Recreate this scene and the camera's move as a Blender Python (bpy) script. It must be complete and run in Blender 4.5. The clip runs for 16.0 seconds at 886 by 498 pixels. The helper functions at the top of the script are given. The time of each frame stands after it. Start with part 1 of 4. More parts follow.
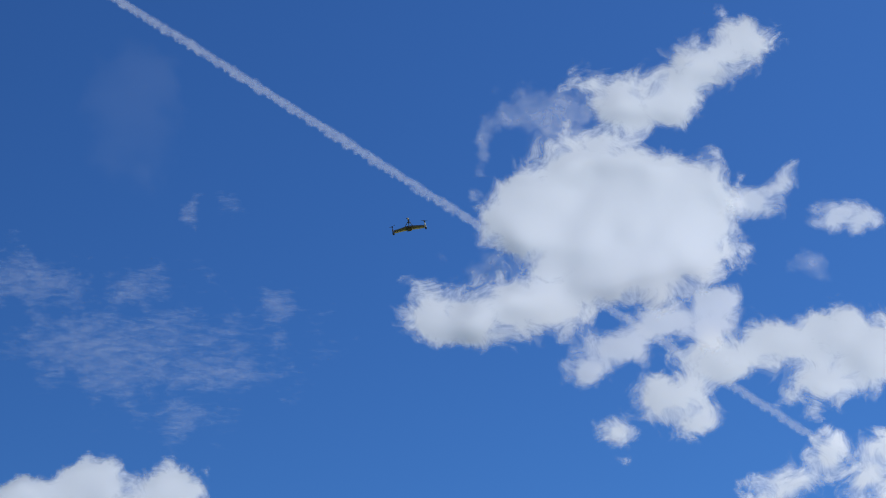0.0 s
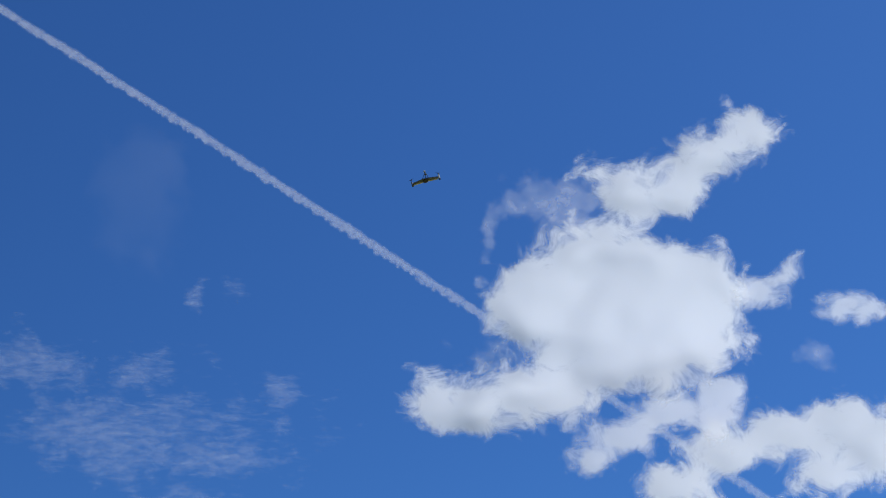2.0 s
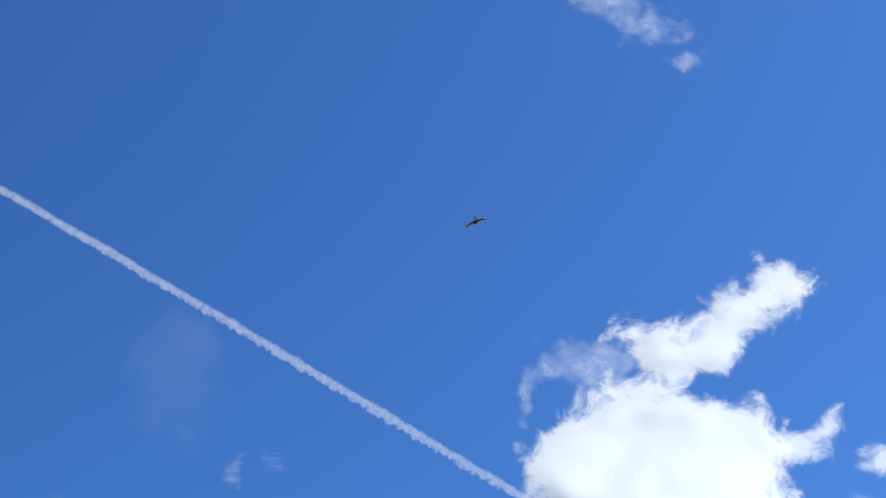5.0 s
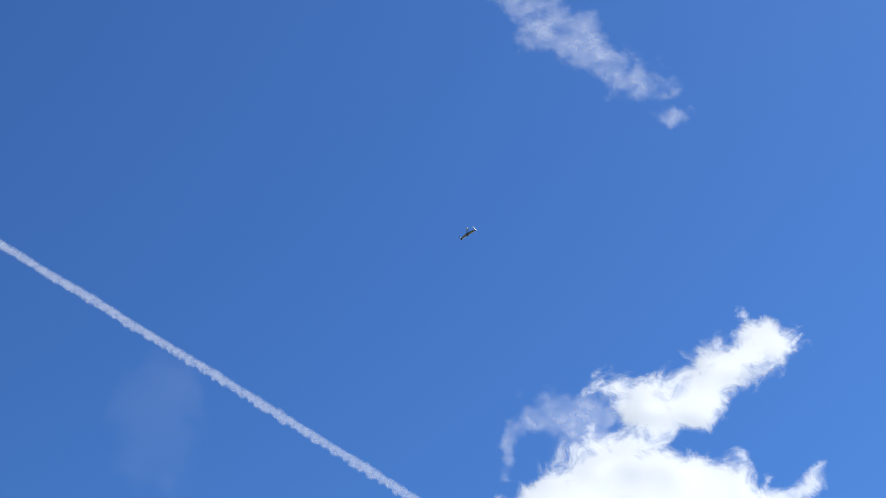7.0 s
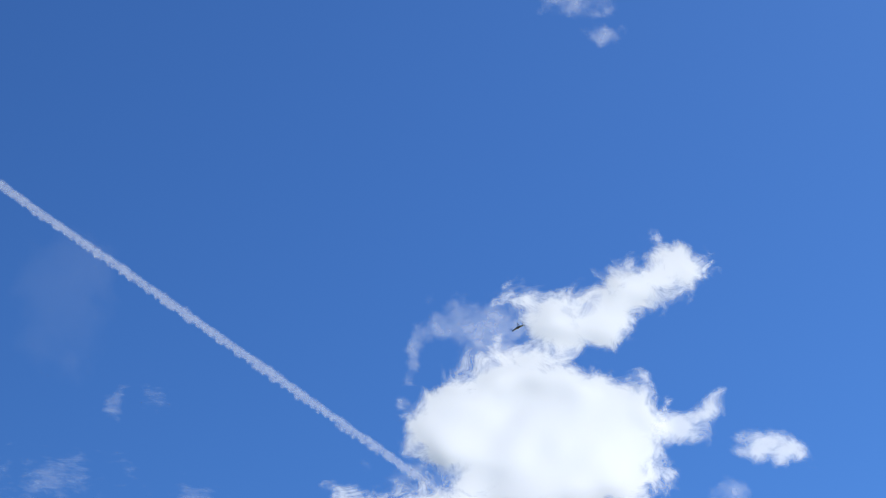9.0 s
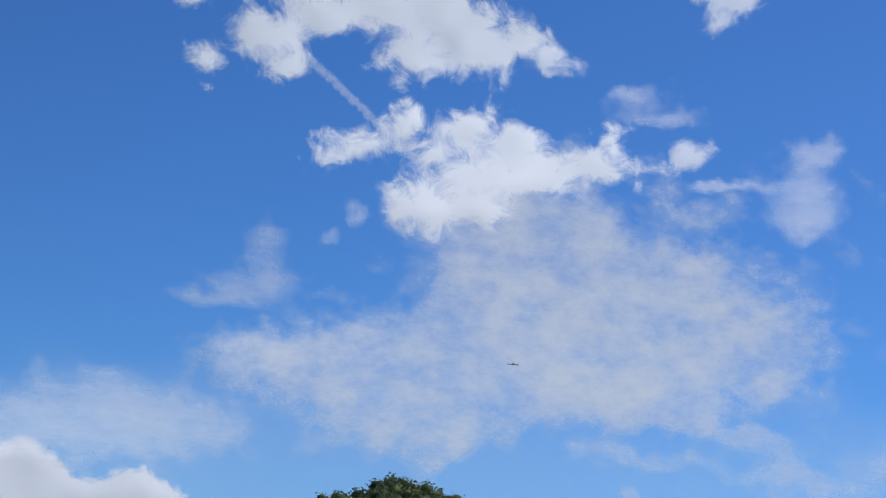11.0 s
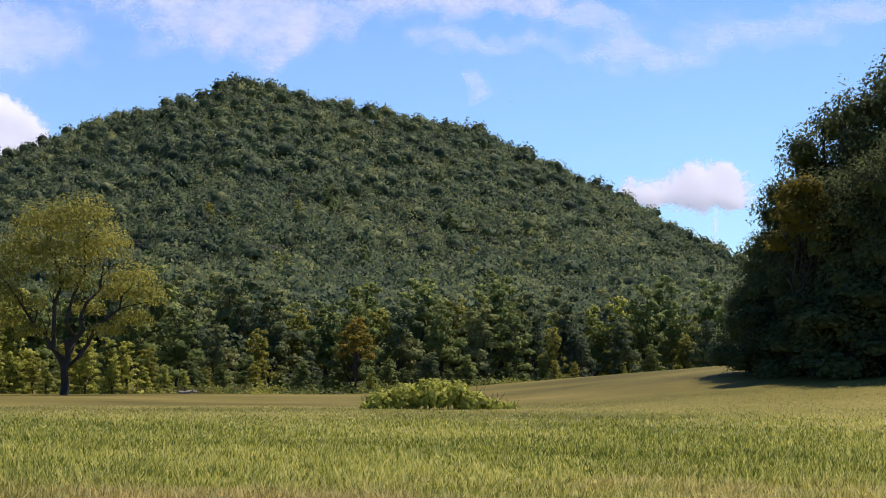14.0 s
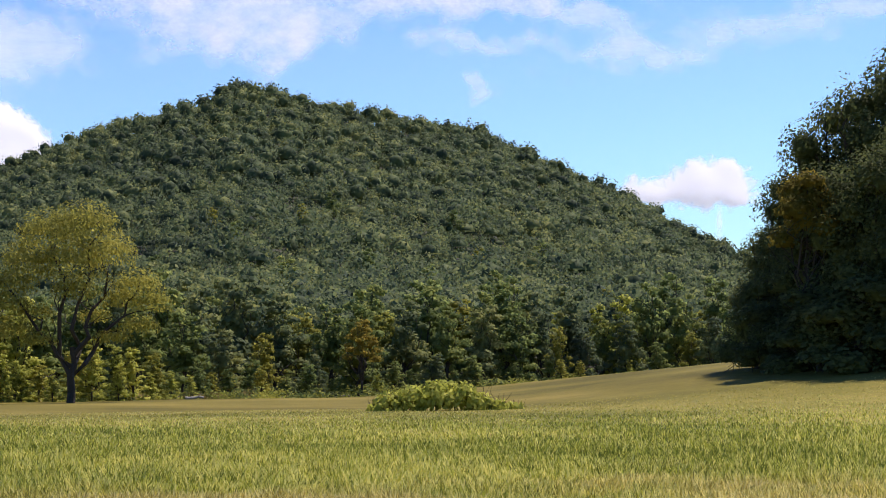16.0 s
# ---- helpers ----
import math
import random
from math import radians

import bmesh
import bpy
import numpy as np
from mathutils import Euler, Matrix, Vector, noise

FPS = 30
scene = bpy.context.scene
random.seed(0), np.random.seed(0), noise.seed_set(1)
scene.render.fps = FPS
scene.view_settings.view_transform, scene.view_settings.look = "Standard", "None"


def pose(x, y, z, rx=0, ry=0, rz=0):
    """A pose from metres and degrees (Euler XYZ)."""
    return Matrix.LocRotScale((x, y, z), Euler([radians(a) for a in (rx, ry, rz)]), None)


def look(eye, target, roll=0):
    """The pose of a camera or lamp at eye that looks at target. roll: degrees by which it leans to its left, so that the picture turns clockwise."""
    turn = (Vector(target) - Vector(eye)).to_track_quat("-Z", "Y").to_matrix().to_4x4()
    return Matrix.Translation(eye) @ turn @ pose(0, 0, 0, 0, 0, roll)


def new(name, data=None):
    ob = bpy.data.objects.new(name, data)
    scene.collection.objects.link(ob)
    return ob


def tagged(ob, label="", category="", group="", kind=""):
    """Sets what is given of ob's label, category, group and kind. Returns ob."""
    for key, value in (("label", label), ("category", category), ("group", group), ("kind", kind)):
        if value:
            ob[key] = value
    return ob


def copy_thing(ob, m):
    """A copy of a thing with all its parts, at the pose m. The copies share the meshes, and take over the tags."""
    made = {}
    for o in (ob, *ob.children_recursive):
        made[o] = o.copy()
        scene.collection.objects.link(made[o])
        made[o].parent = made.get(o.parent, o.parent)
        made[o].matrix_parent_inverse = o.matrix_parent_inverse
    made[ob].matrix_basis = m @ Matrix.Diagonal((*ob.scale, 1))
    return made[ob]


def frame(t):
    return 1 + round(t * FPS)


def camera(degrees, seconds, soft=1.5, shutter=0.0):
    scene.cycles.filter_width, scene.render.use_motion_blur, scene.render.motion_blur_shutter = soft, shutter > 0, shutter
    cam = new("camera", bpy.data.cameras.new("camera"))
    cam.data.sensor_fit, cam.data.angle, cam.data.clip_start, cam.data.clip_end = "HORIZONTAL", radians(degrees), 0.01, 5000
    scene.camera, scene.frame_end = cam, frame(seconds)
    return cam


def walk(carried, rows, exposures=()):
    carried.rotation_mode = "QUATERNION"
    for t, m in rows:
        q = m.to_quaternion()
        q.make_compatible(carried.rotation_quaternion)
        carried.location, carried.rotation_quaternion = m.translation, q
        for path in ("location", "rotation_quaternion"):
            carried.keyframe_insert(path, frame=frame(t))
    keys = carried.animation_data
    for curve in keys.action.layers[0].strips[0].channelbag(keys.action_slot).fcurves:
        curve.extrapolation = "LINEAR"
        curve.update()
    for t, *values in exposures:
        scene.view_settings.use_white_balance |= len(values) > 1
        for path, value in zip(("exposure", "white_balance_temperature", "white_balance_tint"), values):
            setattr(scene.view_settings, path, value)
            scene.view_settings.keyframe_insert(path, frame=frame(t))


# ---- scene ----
cam = camera(26.2, 16.0, soft=1.0)
EYE = (0.0, 0.0, 1.7)


def aim(yaw, pitch, roll):
    """The pose at the eye that looks at yaw (left is positive), pitch and roll."""
    return pose(*EYE, 90 + pitch, 0, yaw) @ pose(0, 0, 0, 0, 0, -roll)


WALK = [
    (0, 12.69, 26.71, 3.33),
    (0.5, 13.33, 27.15, 3.35),
    (1, 13.14, 27.61, 2.46),
    (1.5, 13.34, 28.38, 2.44),
    (2, 12.71, 29.33, 2.76),
    (2.5, 12.53, 30.21, 3.13),
    (3, 12.12, 31.28, 3.28),
    (3.5, 13.51, 32.66, 5.08),
    (4, 13.77, 33.55, 4.63),
    (4.5, 13.51, 33.75, 4.69),
    (5, 13.54, 34.39, 4.51),
    (5.2, 13.24, 34.59, 4.02),
    (7.5, 12.70, 35.95, 3.83),
    (8, 12.23, 35.54, 3.08),
    (8.2, 12.01, 35.57, 2.86),
    (10.3, 2.79, 22.90, -5.71),
    (10.5, 2.00, 21.23, -7.11),
    (11, -0.60, 15.92, -5.02),
    (11.5, -0.36, 12.70, 0.25),
    (12, -6.02, 10.36, 0.50),
    (12.5, -6.04, 10.57, 0.40),
    (13, -7.20, 7.55, 0.50),
    (13.5, -6.09, 6.13, 0.81),
    (14, -6.01, 3.91, -0.54),
    (14.5, -4.97, 3.40, -0.37),
    (15, -2.19, 3.47, -0.16),
    (15.5, 0.00, 4.00, 0.00),
    (16, -5.89, 3.95, 0.43),
]
walk(cam, [(t, aim(y, p, r)) for t, y, p, r in WALK],
     [(0, -0.5, 5900, 9), (2, -0.44, 5900, 9), (3, -0.34, 5950, 9), (4, -0.05, 6050, 8), (5, 0.12, 6200, 8), (7.3, 0.22, 6500, 8), (8.2, 0.25, 6500, 8), (10.3, -0.62, 5850, 9), (10.5, -0.67, 5850, 9), (11, -0.55, 5950, 11),
      (11.5, -0.35, 6050, 12), (12, -0.15, 6700, 18), (12.5, -0.12, 6700, 18), (13, -0.12, 6600, 18), (13.5, -0.1, 6350, 22), (14, 0.02, 6250, 24), (14.5, 0.25, 6200, 26), (15.5, 0.28, 6250, 26), (16, 0.21, 6500, 22)])

# ---- sky and sun ----
SUN_TURN, SUN_UP = 50.0, 60.0
world = bpy.data.worlds.new("sky")
scene.world = world
world.use_nodes = True
wn = world.node_tree.nodes
sky = wn.new("ShaderNodeTexSky")
sky.sky_type, sky.sun_disc = "NISHITA", False
sky.sun_elevation, sky.sun_rotation = radians(SUN_UP), radians(SUN_TURN)
sky.air_density, sky.dust_density, sky.ozone_density = 1.0, 0.4, 2.2
wn["Background"].inputs["Strength"].default_value = 0.042
deep = wn.new("ShaderNodeGamma")
deep.inputs["Gamma"].default_value = 1.6
world.node_tree.links.new(sky.outputs["Color"], deep.inputs["Color"])
clean = wn.new("ShaderNodeMix")
clean.data_type, clean.blend_type = "RGBA", "MULTIPLY"
clean.inputs[0].default_value = 1.0
for socket in clean.inputs:
    if socket.type == "RGBA" and socket.name == "A":
        world.node_tree.links.new(deep.outputs["Color"], socket)
    if socket.type == "RGBA" and socket.name == "B":
        socket.default_value = (0.69, 0.95, 1.12, 1)
for socket in clean.outputs:
    if socket.type == "RGBA":
        world.node_tree.links.new(socket, wn["Background"].inputs["Color"])
sun = new("sun", bpy.data.lights.new("sun", "SUN"))
sun.data.energy, sun.data.angle, sun.data.color = 5.4, radians(0.5), (1.0, 0.93, 0.82)
SUN_WAY = Vector((math.sin(radians(SUN_TURN)) * math.cos(radians(SUN_UP)),
                  math.cos(radians(SUN_TURN)) * math.cos(radians(SUN_UP)), math.sin(radians(SUN_UP))))
sun.matrix_world = look(SUN_WAY * 50, (0, 0, 0))


# ---- materials ----
def material(name):
    m = bpy.data.materials.new(name)
    m.use_nodes = True
    nt = m.node_tree
    nt.nodes.clear()
    out = nt.nodes.new("ShaderNodeOutputMaterial")

    def node(kind, **inputs):
        n = nt.nodes.new(kind)
        for key, value in inputs.items():
            socket = n.inputs[int(key[1:])] if key[0] == "i" and key[1:].isdigit() else n.inputs[key.replace("_", " ")]
            if hasattr(value, "links"):
                nt.links.new(value, socket)
            else:
                socket.default_value = value
        return n

    return m, node, out, nt


def ramp(node, fac, stops):
    n = node("ShaderNodeValToRGB", Fac=fac)
    e = n.color_ramp.elements
    while len(e) < len(stops):
        e.new(0.5)
    for k, (p, c) in zip(e, stops):
        k.position, k.color = p, (*c, 1)
    return n.outputs["Color"]


def math_node(node, op, a, b=0.0, c=0.0, clamp=False):
    n = node("ShaderNodeMath", i0=a, i1=b, i2=c)
    n.operation, n.use_clamp = op, clamp
    return n.outputs[0]


def noise_fac(node, vector, scale, detail=4.0, rough=0.55):
    n = node("ShaderNodeTexNoise", Vector=vector, Scale=scale, Detail=detail, Roughness=rough)
    return n.outputs["Fac"]


def foliage(name, dark, mid, light, translucent=0.55, patch=0.12, speckle=0.45, spread=1.5):
    """Leaves: colour varies from leaf to leaf, from tree to tree and in patches; thin leaves let light through."""
    m, node, out, nt = material(name)
    geo = node("ShaderNodeNewGeometry")
    info = node("ShaderNodeObjectInfo")
    leaf = geo.outputs["Random Per Island"]
    big = noise_fac(node, geo.outputs["Position"], patch, 3.0)
    wide = noise_fac(node, geo.outputs["Position"], patch * 0.17, 2.0)
    big = math_node(node, "MULTIPLY_ADD", math_node(node, "SUBTRACT", wide, 0.5), 0.5, big)
    fac = math_node(node, "MULTIPLY_ADD", leaf, speckle, 0.375 - spread / 2 - speckle / 2)
    fac = math_node(node, "MULTIPLY_ADD", big, spread, fac)
    fac = math_node(node, "MULTIPLY_ADD", info.outputs["Random"], 0.3, fac, clamp=True)
    col = ramp(node, fac, [(0.05, dark), (0.5, mid), (0.95, light)])
    b = node("ShaderNodeBsdfPrincipled", Base_Color=col, Roughness=0.7, Specular_IOR_Level=0.08)
    t = node("ShaderNodeBsdfTranslucent", Color=col)
    mix = node("ShaderNodeMixShader", i0=translucent, i1=b.outputs[0], i2=t.outputs[0])
    nt.links.new(mix.outputs[0], out.inputs["Surface"])
    return m


def surface(name, stops, scale, rough=0.8, bump=0.3, fine=8.0, metal=0.0):
    """A plain matter: two scales of colour noise and a fine relief."""
    m, node, out, nt = material(name)
    co = node("ShaderNodeTexCoord").outputs["Object"]
    a = noise_fac(node, co, scale, 5.0)
    b = noise_fac(node, co, scale * fine, 4.0)
    fac = math_node(node, "MULTIPLY_ADD", b, 0.45, math_node(node, "MULTIPLY", a, 0.6), clamp=True)
    col = ramp(node, fac, stops)
    bs = node("ShaderNodeBsdfPrincipled", Base_Color=col, Roughness=rough, Metallic=metal)
    bu = node("ShaderNodeBump", Strength=bump, Distance=0.02, Height=b)
    nt.links.new(bu.outputs[0], bs.inputs["Normal"])
    nt.links.new(bs.outputs[0], out.inputs["Surface"])
    return m


def cloud_material(name, opacity, soft, grain, scale, stretch=(1, 1, 1), bias=0.0, rough=0.65, curl=0.0):
    """Cloud droplets: white, light passes through, thin out where the cloud has little depth."""
    m, node, out, nt = material(name)
    co = node("ShaderNodeTexCoord").outputs["Object"]
    mp = node("ShaderNodeMapping", Vector=co)
    mp.inputs["Location"].default_value = (317.3, 211.7, 95.1)
    mp.inputs["Scale"].default_value = stretch
    dens = node("ShaderNodeAttribute")
    dens.attribute_name = "depth"
    n1 = node("ShaderNodeTexNoise", Vector=mp.outputs[0], Scale=scale, Detail=8.0, Roughness=rough, Distortion=curl).outputs["Fac"]
    d = math_node(node, "MULTIPLY_ADD", math_node(node, "SUBTRACT", n1, 0.5), grain, math_node(node, "MULTIPLY_ADD", dens.outputs["Fac"], 2.5, bias))
    r = node("ShaderNodeMapRange", Value=d, From_Min=0.0, From_Max=soft, To_Min=0.0, To_Max=opacity)
    r.interpolation_type = "SMOOTHSTEP"
    # the sun stands behind the clouds: most of their light comes through them
    skin = node("ShaderNodeAttribute")
    skin.attribute_name = "skin"
    white = (0.93, 0.93, 0.93, 1)
    back = node("ShaderNodeBsdfDiffuse", Color=white)
    through_it = node("ShaderNodeBsdfTranslucent", Color=white, Normal=skin.outputs["Vector"])
    mix = node("ShaderNodeMixShader", i0=0.8, i1=back.outputs[0], i2=through_it.outputs[0])
    clear = node("ShaderNodeBsdfTransparent")
    fin = node("ShaderNodeMixShader", i0=r.outputs[0], i1=clear.outputs[0], i2=mix.outputs[0])
    nt.links.new(fin.outputs[0], out.inputs["Surface"])
    return m


CUMULUS = cloud_material("cumulus", 1.0, 1.9, 4.4, 0.017, bias=0.2, rough=0.66, curl=0.8)
SMALL = cloud_material("small_cumulus", 0.8, 2.6, 4.4, 0.022, bias=0.3, rough=0.66, curl=0.8)
VEIL = cloud_material("veil_cloud", 0.94, 2.6, 3.4, 0.011, stretch=(0.8, 1.2, 1), bias=0.15)
CIRRUS = cloud_material("cirrus", 0.24, 3.2, 4.6, 0.05, stretch=(0.5, 1.5, 1), curl=0.4)
HAZE = cloud_material("haze_cloud", 0.045, 2.2, 0.7, 0.006)
THIN = cloud_material("thin_high_haze", 0.16, 1.3, 0.5, 0.003, stretch=(0.5, 1.5, 1))
STREAK = cloud_material("streak_cloud", 0.62, 2.2, 1.7, 0.014, stretch=(0.5, 1.6, 1))
BAND = cloud_material("torn_band", 0.4, 2.4, 3.0, 0.028)
TRAIL = cloud_material("contrail", 0.38, 2.2, 2.4, 0.07)

# blue haze of distance is mixed into the green, most in the dark tone
HAZY_HILL_LEAF = foliage("hazy_hill_leaves", (0.064, 0.091, 0.054), (0.138, 0.18, 0.08), (0.285, 0.3, 0.1), patch=0.15, speckle=0.2, translucent=0.45, spread=2.3)
# the far ridge's cloud shadow and distance haze are put into this leaf colour
FAR_SHADE_LEAF = foliage("hazed_far_leaves", (0.05, 0.075, 0.06), (0.08, 0.11, 0.08), (0.12, 0.15, 0.09), patch=0.1, speckle=0.14, translucent=0.3)
WOOD_LEAF = foliage("wood_leaves", (0.11, 0.15, 0.048), (0.21, 0.265, 0.08), (0.37, 0.385, 0.105), translucent=0.6)
# dark green, deepened in colour for the shaded side of the bank trees
BANK_SHADE_LEAF = foliage("shaded_bank_leaves", (0.065, 0.085, 0.034), (0.12, 0.146, 0.052), (0.22, 0.232, 0.07), translucent=0.5)
YELLOW_LEAF = foliage("yellow_green_leaves", (0.16, 0.17, 0.035), (0.3, 0.295, 0.052), (0.46, 0.42, 0.08))
OLIVE_LEAF = foliage("olive_yellow_leaves", (0.15, 0.16, 0.035), (0.28, 0.275, 0.055), (0.44, 0.4, 0.08))
GOLD_LEAF = foliage("gold_leaves", (0.1, 0.085, 0.015), (0.19, 0.155, 0.026), (0.3, 0.24, 0.045))
LIME_LEAF = foliage("lime_leaves", (0.2, 0.225, 0.045), (0.4, 0.42, 0.08), (0.64, 0.6, 0.13), translucent=0.6)
ORANGE_LEAF = foliage("turning_leaves", (0.19, 0.165, 0.03), (0.33, 0.26, 0.045), (0.48, 0.37, 0.065))
BUSH_LEAF = foliage("bush_leaves", (0.24, 0.26, 0.04), (0.46, 0.475, 0.085), (0.7, 0.67, 0.17), patch=0.8)
DRY_LEAF = foliage("dry_stems", (0.2, 0.16, 0.06), (0.34, 0.27, 0.1), (0.5, 0.4, 0.17))
BARK = surface("bark", [(0.2, (0.018, 0.014, 0.01)), (0.55, (0.048, 0.038, 0.027)), (0.9, (0.105, 0.085, 0.06))], 3.0, 0.95, 0.8)


def straw_share(node, pos):
    """How much of the grass is ripe straw in the short mown strip at the near end, and how much is brown towards the wood."""
    wob = noise_fac(node, pos, 0.22, 4.0)
    along = math_node(node, "MULTIPLY_ADD", wob, 30.0, node("ShaderNodeSeparateXYZ", Vector=pos).outputs["Y"])
    near = node("ShaderNodeMapRange", Value=along, From_Min=36.5, From_Max=45.0, To_Min=0.75, To_Max=0.0)
    far = node("ShaderNodeMapRange", Value=along, From_Min=86.0, From_Max=135.0, To_Min=0.0, To_Max=0.75)
    return near.outputs[0], far.outputs[0]


def grass_material(name, stops, straw, brown, translucent, relief):
    m, node, out, nt = material(name)
    geo = node("ShaderNodeNewGeometry")
    pos = geo.outputs["Position"]
    mp = node("ShaderNodeMapping", Vector=pos)
    mp.inputs["Scale"].default_value = (0.6, 0.5, 1.0)
    a = noise_fac(node, mp.outputs[0], 0.09, 5.0)
    b = noise_fac(node, pos, 1.1, 6.0, 0.7)
    c = geo.outputs["Random Per Island"] if translucent else noise_fac(node, pos, 14.0, 4.0, 0.7)
    f = math_node(node, "MULTIPLY_ADD", b, 0.7, math_node(node, "MULTIPLY_ADD", a, 1.5, -0.325))
    f = math_node(node, "MULTIPLY_ADD", c, 0.85 if translucent else 0.34, math_node(node, "ADD", f, -0.7 if translucent else -0.43), clamp=True)
    col = ramp(node, f, stops)
    for share, tones in zip(straw_share(node, pos), (straw, brown)):
        mix = node("ShaderNodeMix")
        mix.data_type = "RGBA"
        nt.links.new(share, mix.inputs[0])
        nt.links.new(col, mix.inputs[6])
        nt.links.new(ramp(node, f, tones), mix.inputs[7])
        col = mix.outputs[2]
    bs = node("ShaderNodeBsdfPrincipled", Base_Color=col, Roughness=0.85, Specular_IOR_Level=0.05)
    last = bs
    if relief:
        bu = node("ShaderNodeBump", Strength=relief, Distance=0.1, Height=b)
        nt.links.new(bu.outputs[0], bs.inputs["Normal"])
    if translucent:
        t = node("ShaderNodeBsdfTranslucent", Color=col)
        last = node("ShaderNodeMixShader", i0=translucent, i1=bs.outputs[0], i2=t.outputs[0])
    nt.links.new(last.outputs[0], out.inputs["Surface"])
    return m


FIELD = grass_material("field", [(0.2, (0.09, 0.1, 0.02)), (0.5, (0.17, 0.165, 0.03)), (0.75, (0.26, 0.22, 0.055))],
                       [(0.2, (0.2, 0.15, 0.045)), (0.5, (0.34, 0.255, 0.08)), (0.75, (0.46, 0.36, 0.13))],
                       [(0.2, (0.08, 0.062, 0.014)), (0.5, (0.13, 0.103, 0.022)), (0.75, (0.19, 0.146, 0.034))], 0.0, 0.5)
FLOOR_SOIL = surface("forest_floor", [(0.2, (0.018, 0.02, 0.01)), (0.55, (0.035, 0.036, 0.018)), (0.9, (0.06, 0.055, 0.03))], 0.5, 0.95, 0.5)
GRASS_BLADE = grass_material("grass_blades", [(0.2, (0.15, 0.18, 0.03)), (0.5, (0.47, 0.475, 0.065)), (0.8, (0.84, 0.76, 0.22))],
                             [(0.15, (0.42, 0.31, 0.085)), (0.5, (0.72, 0.56, 0.19)), (0.85, (0.9, 0.77, 0.36))],
                             [(0.15, (0.3, 0.23, 0.06)), (0.5, (0.56, 0.45, 0.13)), (0.85, (0.86, 0.72, 0.32))], 0.35, 0.0)


# ---- land ----
def smooth(a):
    a = np.clip(a, 0, 1)
    return a * a * (3 - 2 * a)


CREST = [(-24, 2.2), (-19, 2.8), (-15.3, 3.5), (-13.5, 4.3), (-12, 5.2), (-10.8, 5.8), (-9.6, 6.4), (-7.9, 7.1), (-6.4, 7.65), (-4, 8.0), (-2.3, 8.4),
         (-0.9, 8.75), (0.3, 8.9), (1.1, 8.5), (2.3, 8.1), (4, 7.7), (5.9, 6.95), (6.8, 6.6), (7.9, 6.1), (9.2, 5.4), (10.4, 4.9), (12, 4.3), (14, 3.8), (18, 3.0), (26, 2.0)]
FOOT, TOP = 258.0, 1050.0


def crest_height(turn):
    """Height of the hill's crest, by the bearing from the field's near end."""
    return TOP * np.tan(np.radians(np.interp(turn, [c[0] for c in CREST], [c[1] for c in CREST]))) + 1.7 - 8.0


def land(x, y):
    """Height of the ground: a level field, a bank on its east side, the wooded hill behind."""
    x, y = np.asarray(x, float), np.asarray(y, float)
    r = np.hypot(x, y)
    turn = np.degrees(np.arctan2(-x, np.maximum(y, 1e-6)))
    bank = 1 - smooth((r - 175) / 110)
    z = 3.4 * smooth((x - 9) / 42) * smooth((y - 55) / 75) * bank
    z = z + 9.0 * smooth((x - 42) / 60) * smooth((y - 70) / 60) * bank
    s = np.clip((r - FOOT) / (TOP - FOOT), 0, 1)
    rise = np.maximum(crest_height(turn), 0) * s ** 1.5
    fall = np.maximum(crest_height(turn), 0) * smooth((r - TOP) / 500)
    far = np.maximum(0, 186.0 * smooth((turn - 5.5) / 3.5) * smooth((r - 1350) / 450) * (1 - smooth((r - 1830) / 500)) - 6)
    z = z + far * (np.abs(turn) < 60)
    ahead = smooth((y - 120) / 100)
    return z + (rise - fall) * ahead + 0.12 * np.sin(x * 0.11 + 1) * np.sin(y * 0.08) * smooth((r - 20) / 30)


def mesh_ob(name, verts, faces, mat, smooth_faces=False):
    me = bpy.data.meshes.new(name)
    me.from_pydata(np.asarray(verts).tolist() if not isinstance(verts, list) else verts, [], faces)
    me.materials.append(mat)
    if smooth_faces:
        me.polygons.foreach_set("use_smooth", [True] * len(me.polygons))
    me.update()
    return new(name, me)


def build_ground():
    rad = np.concatenate([np.linspace(0, 60, 25)[1:], np.linspace(64, 300, 60), np.linspace(310, 1200, 80), np.linspace(1230, 2300, 30), np.geomspace(2500, 4800, 8)])
    ang = np.radians(np.concatenate([np.linspace(-40, 40, 161), np.linspace(44, 316, 69)]))
    verts, faces = [(0.0, 0.0, float(land(0, 0)))], []
    for r in rad:
        x, y = -r * np.sin(ang), r * np.cos(ang)
        verts += list(zip(x.tolist(), y.tolist(), land(x, y).tolist()))
    n = len(ang)
    for j in range(n):
        faces.append((0, 1 + j, 1 + (j + 1) % n))
    for i in range(len(rad) - 1):
        for j in range(n):
            a, b = 1 + i * n + j, 1 + i * n + (j + 1) % n
            faces.append((a, a + n, b + n, b))
    ob = mesh_ob("ground", verts, faces, FIELD, True)
    ob.data.materials.append(FLOOR_SOIL)
    for p in ob.data.polygons:
        c = p.center
        if c.y > 0 and c.length > 222 and (c.x < 40 or c.length > 255):
            p.material_index = 1
    tagged(ob, "level hayfield of green and straw-coloured grass under a wooded hill", "ground", kind="structure")


build_ground()


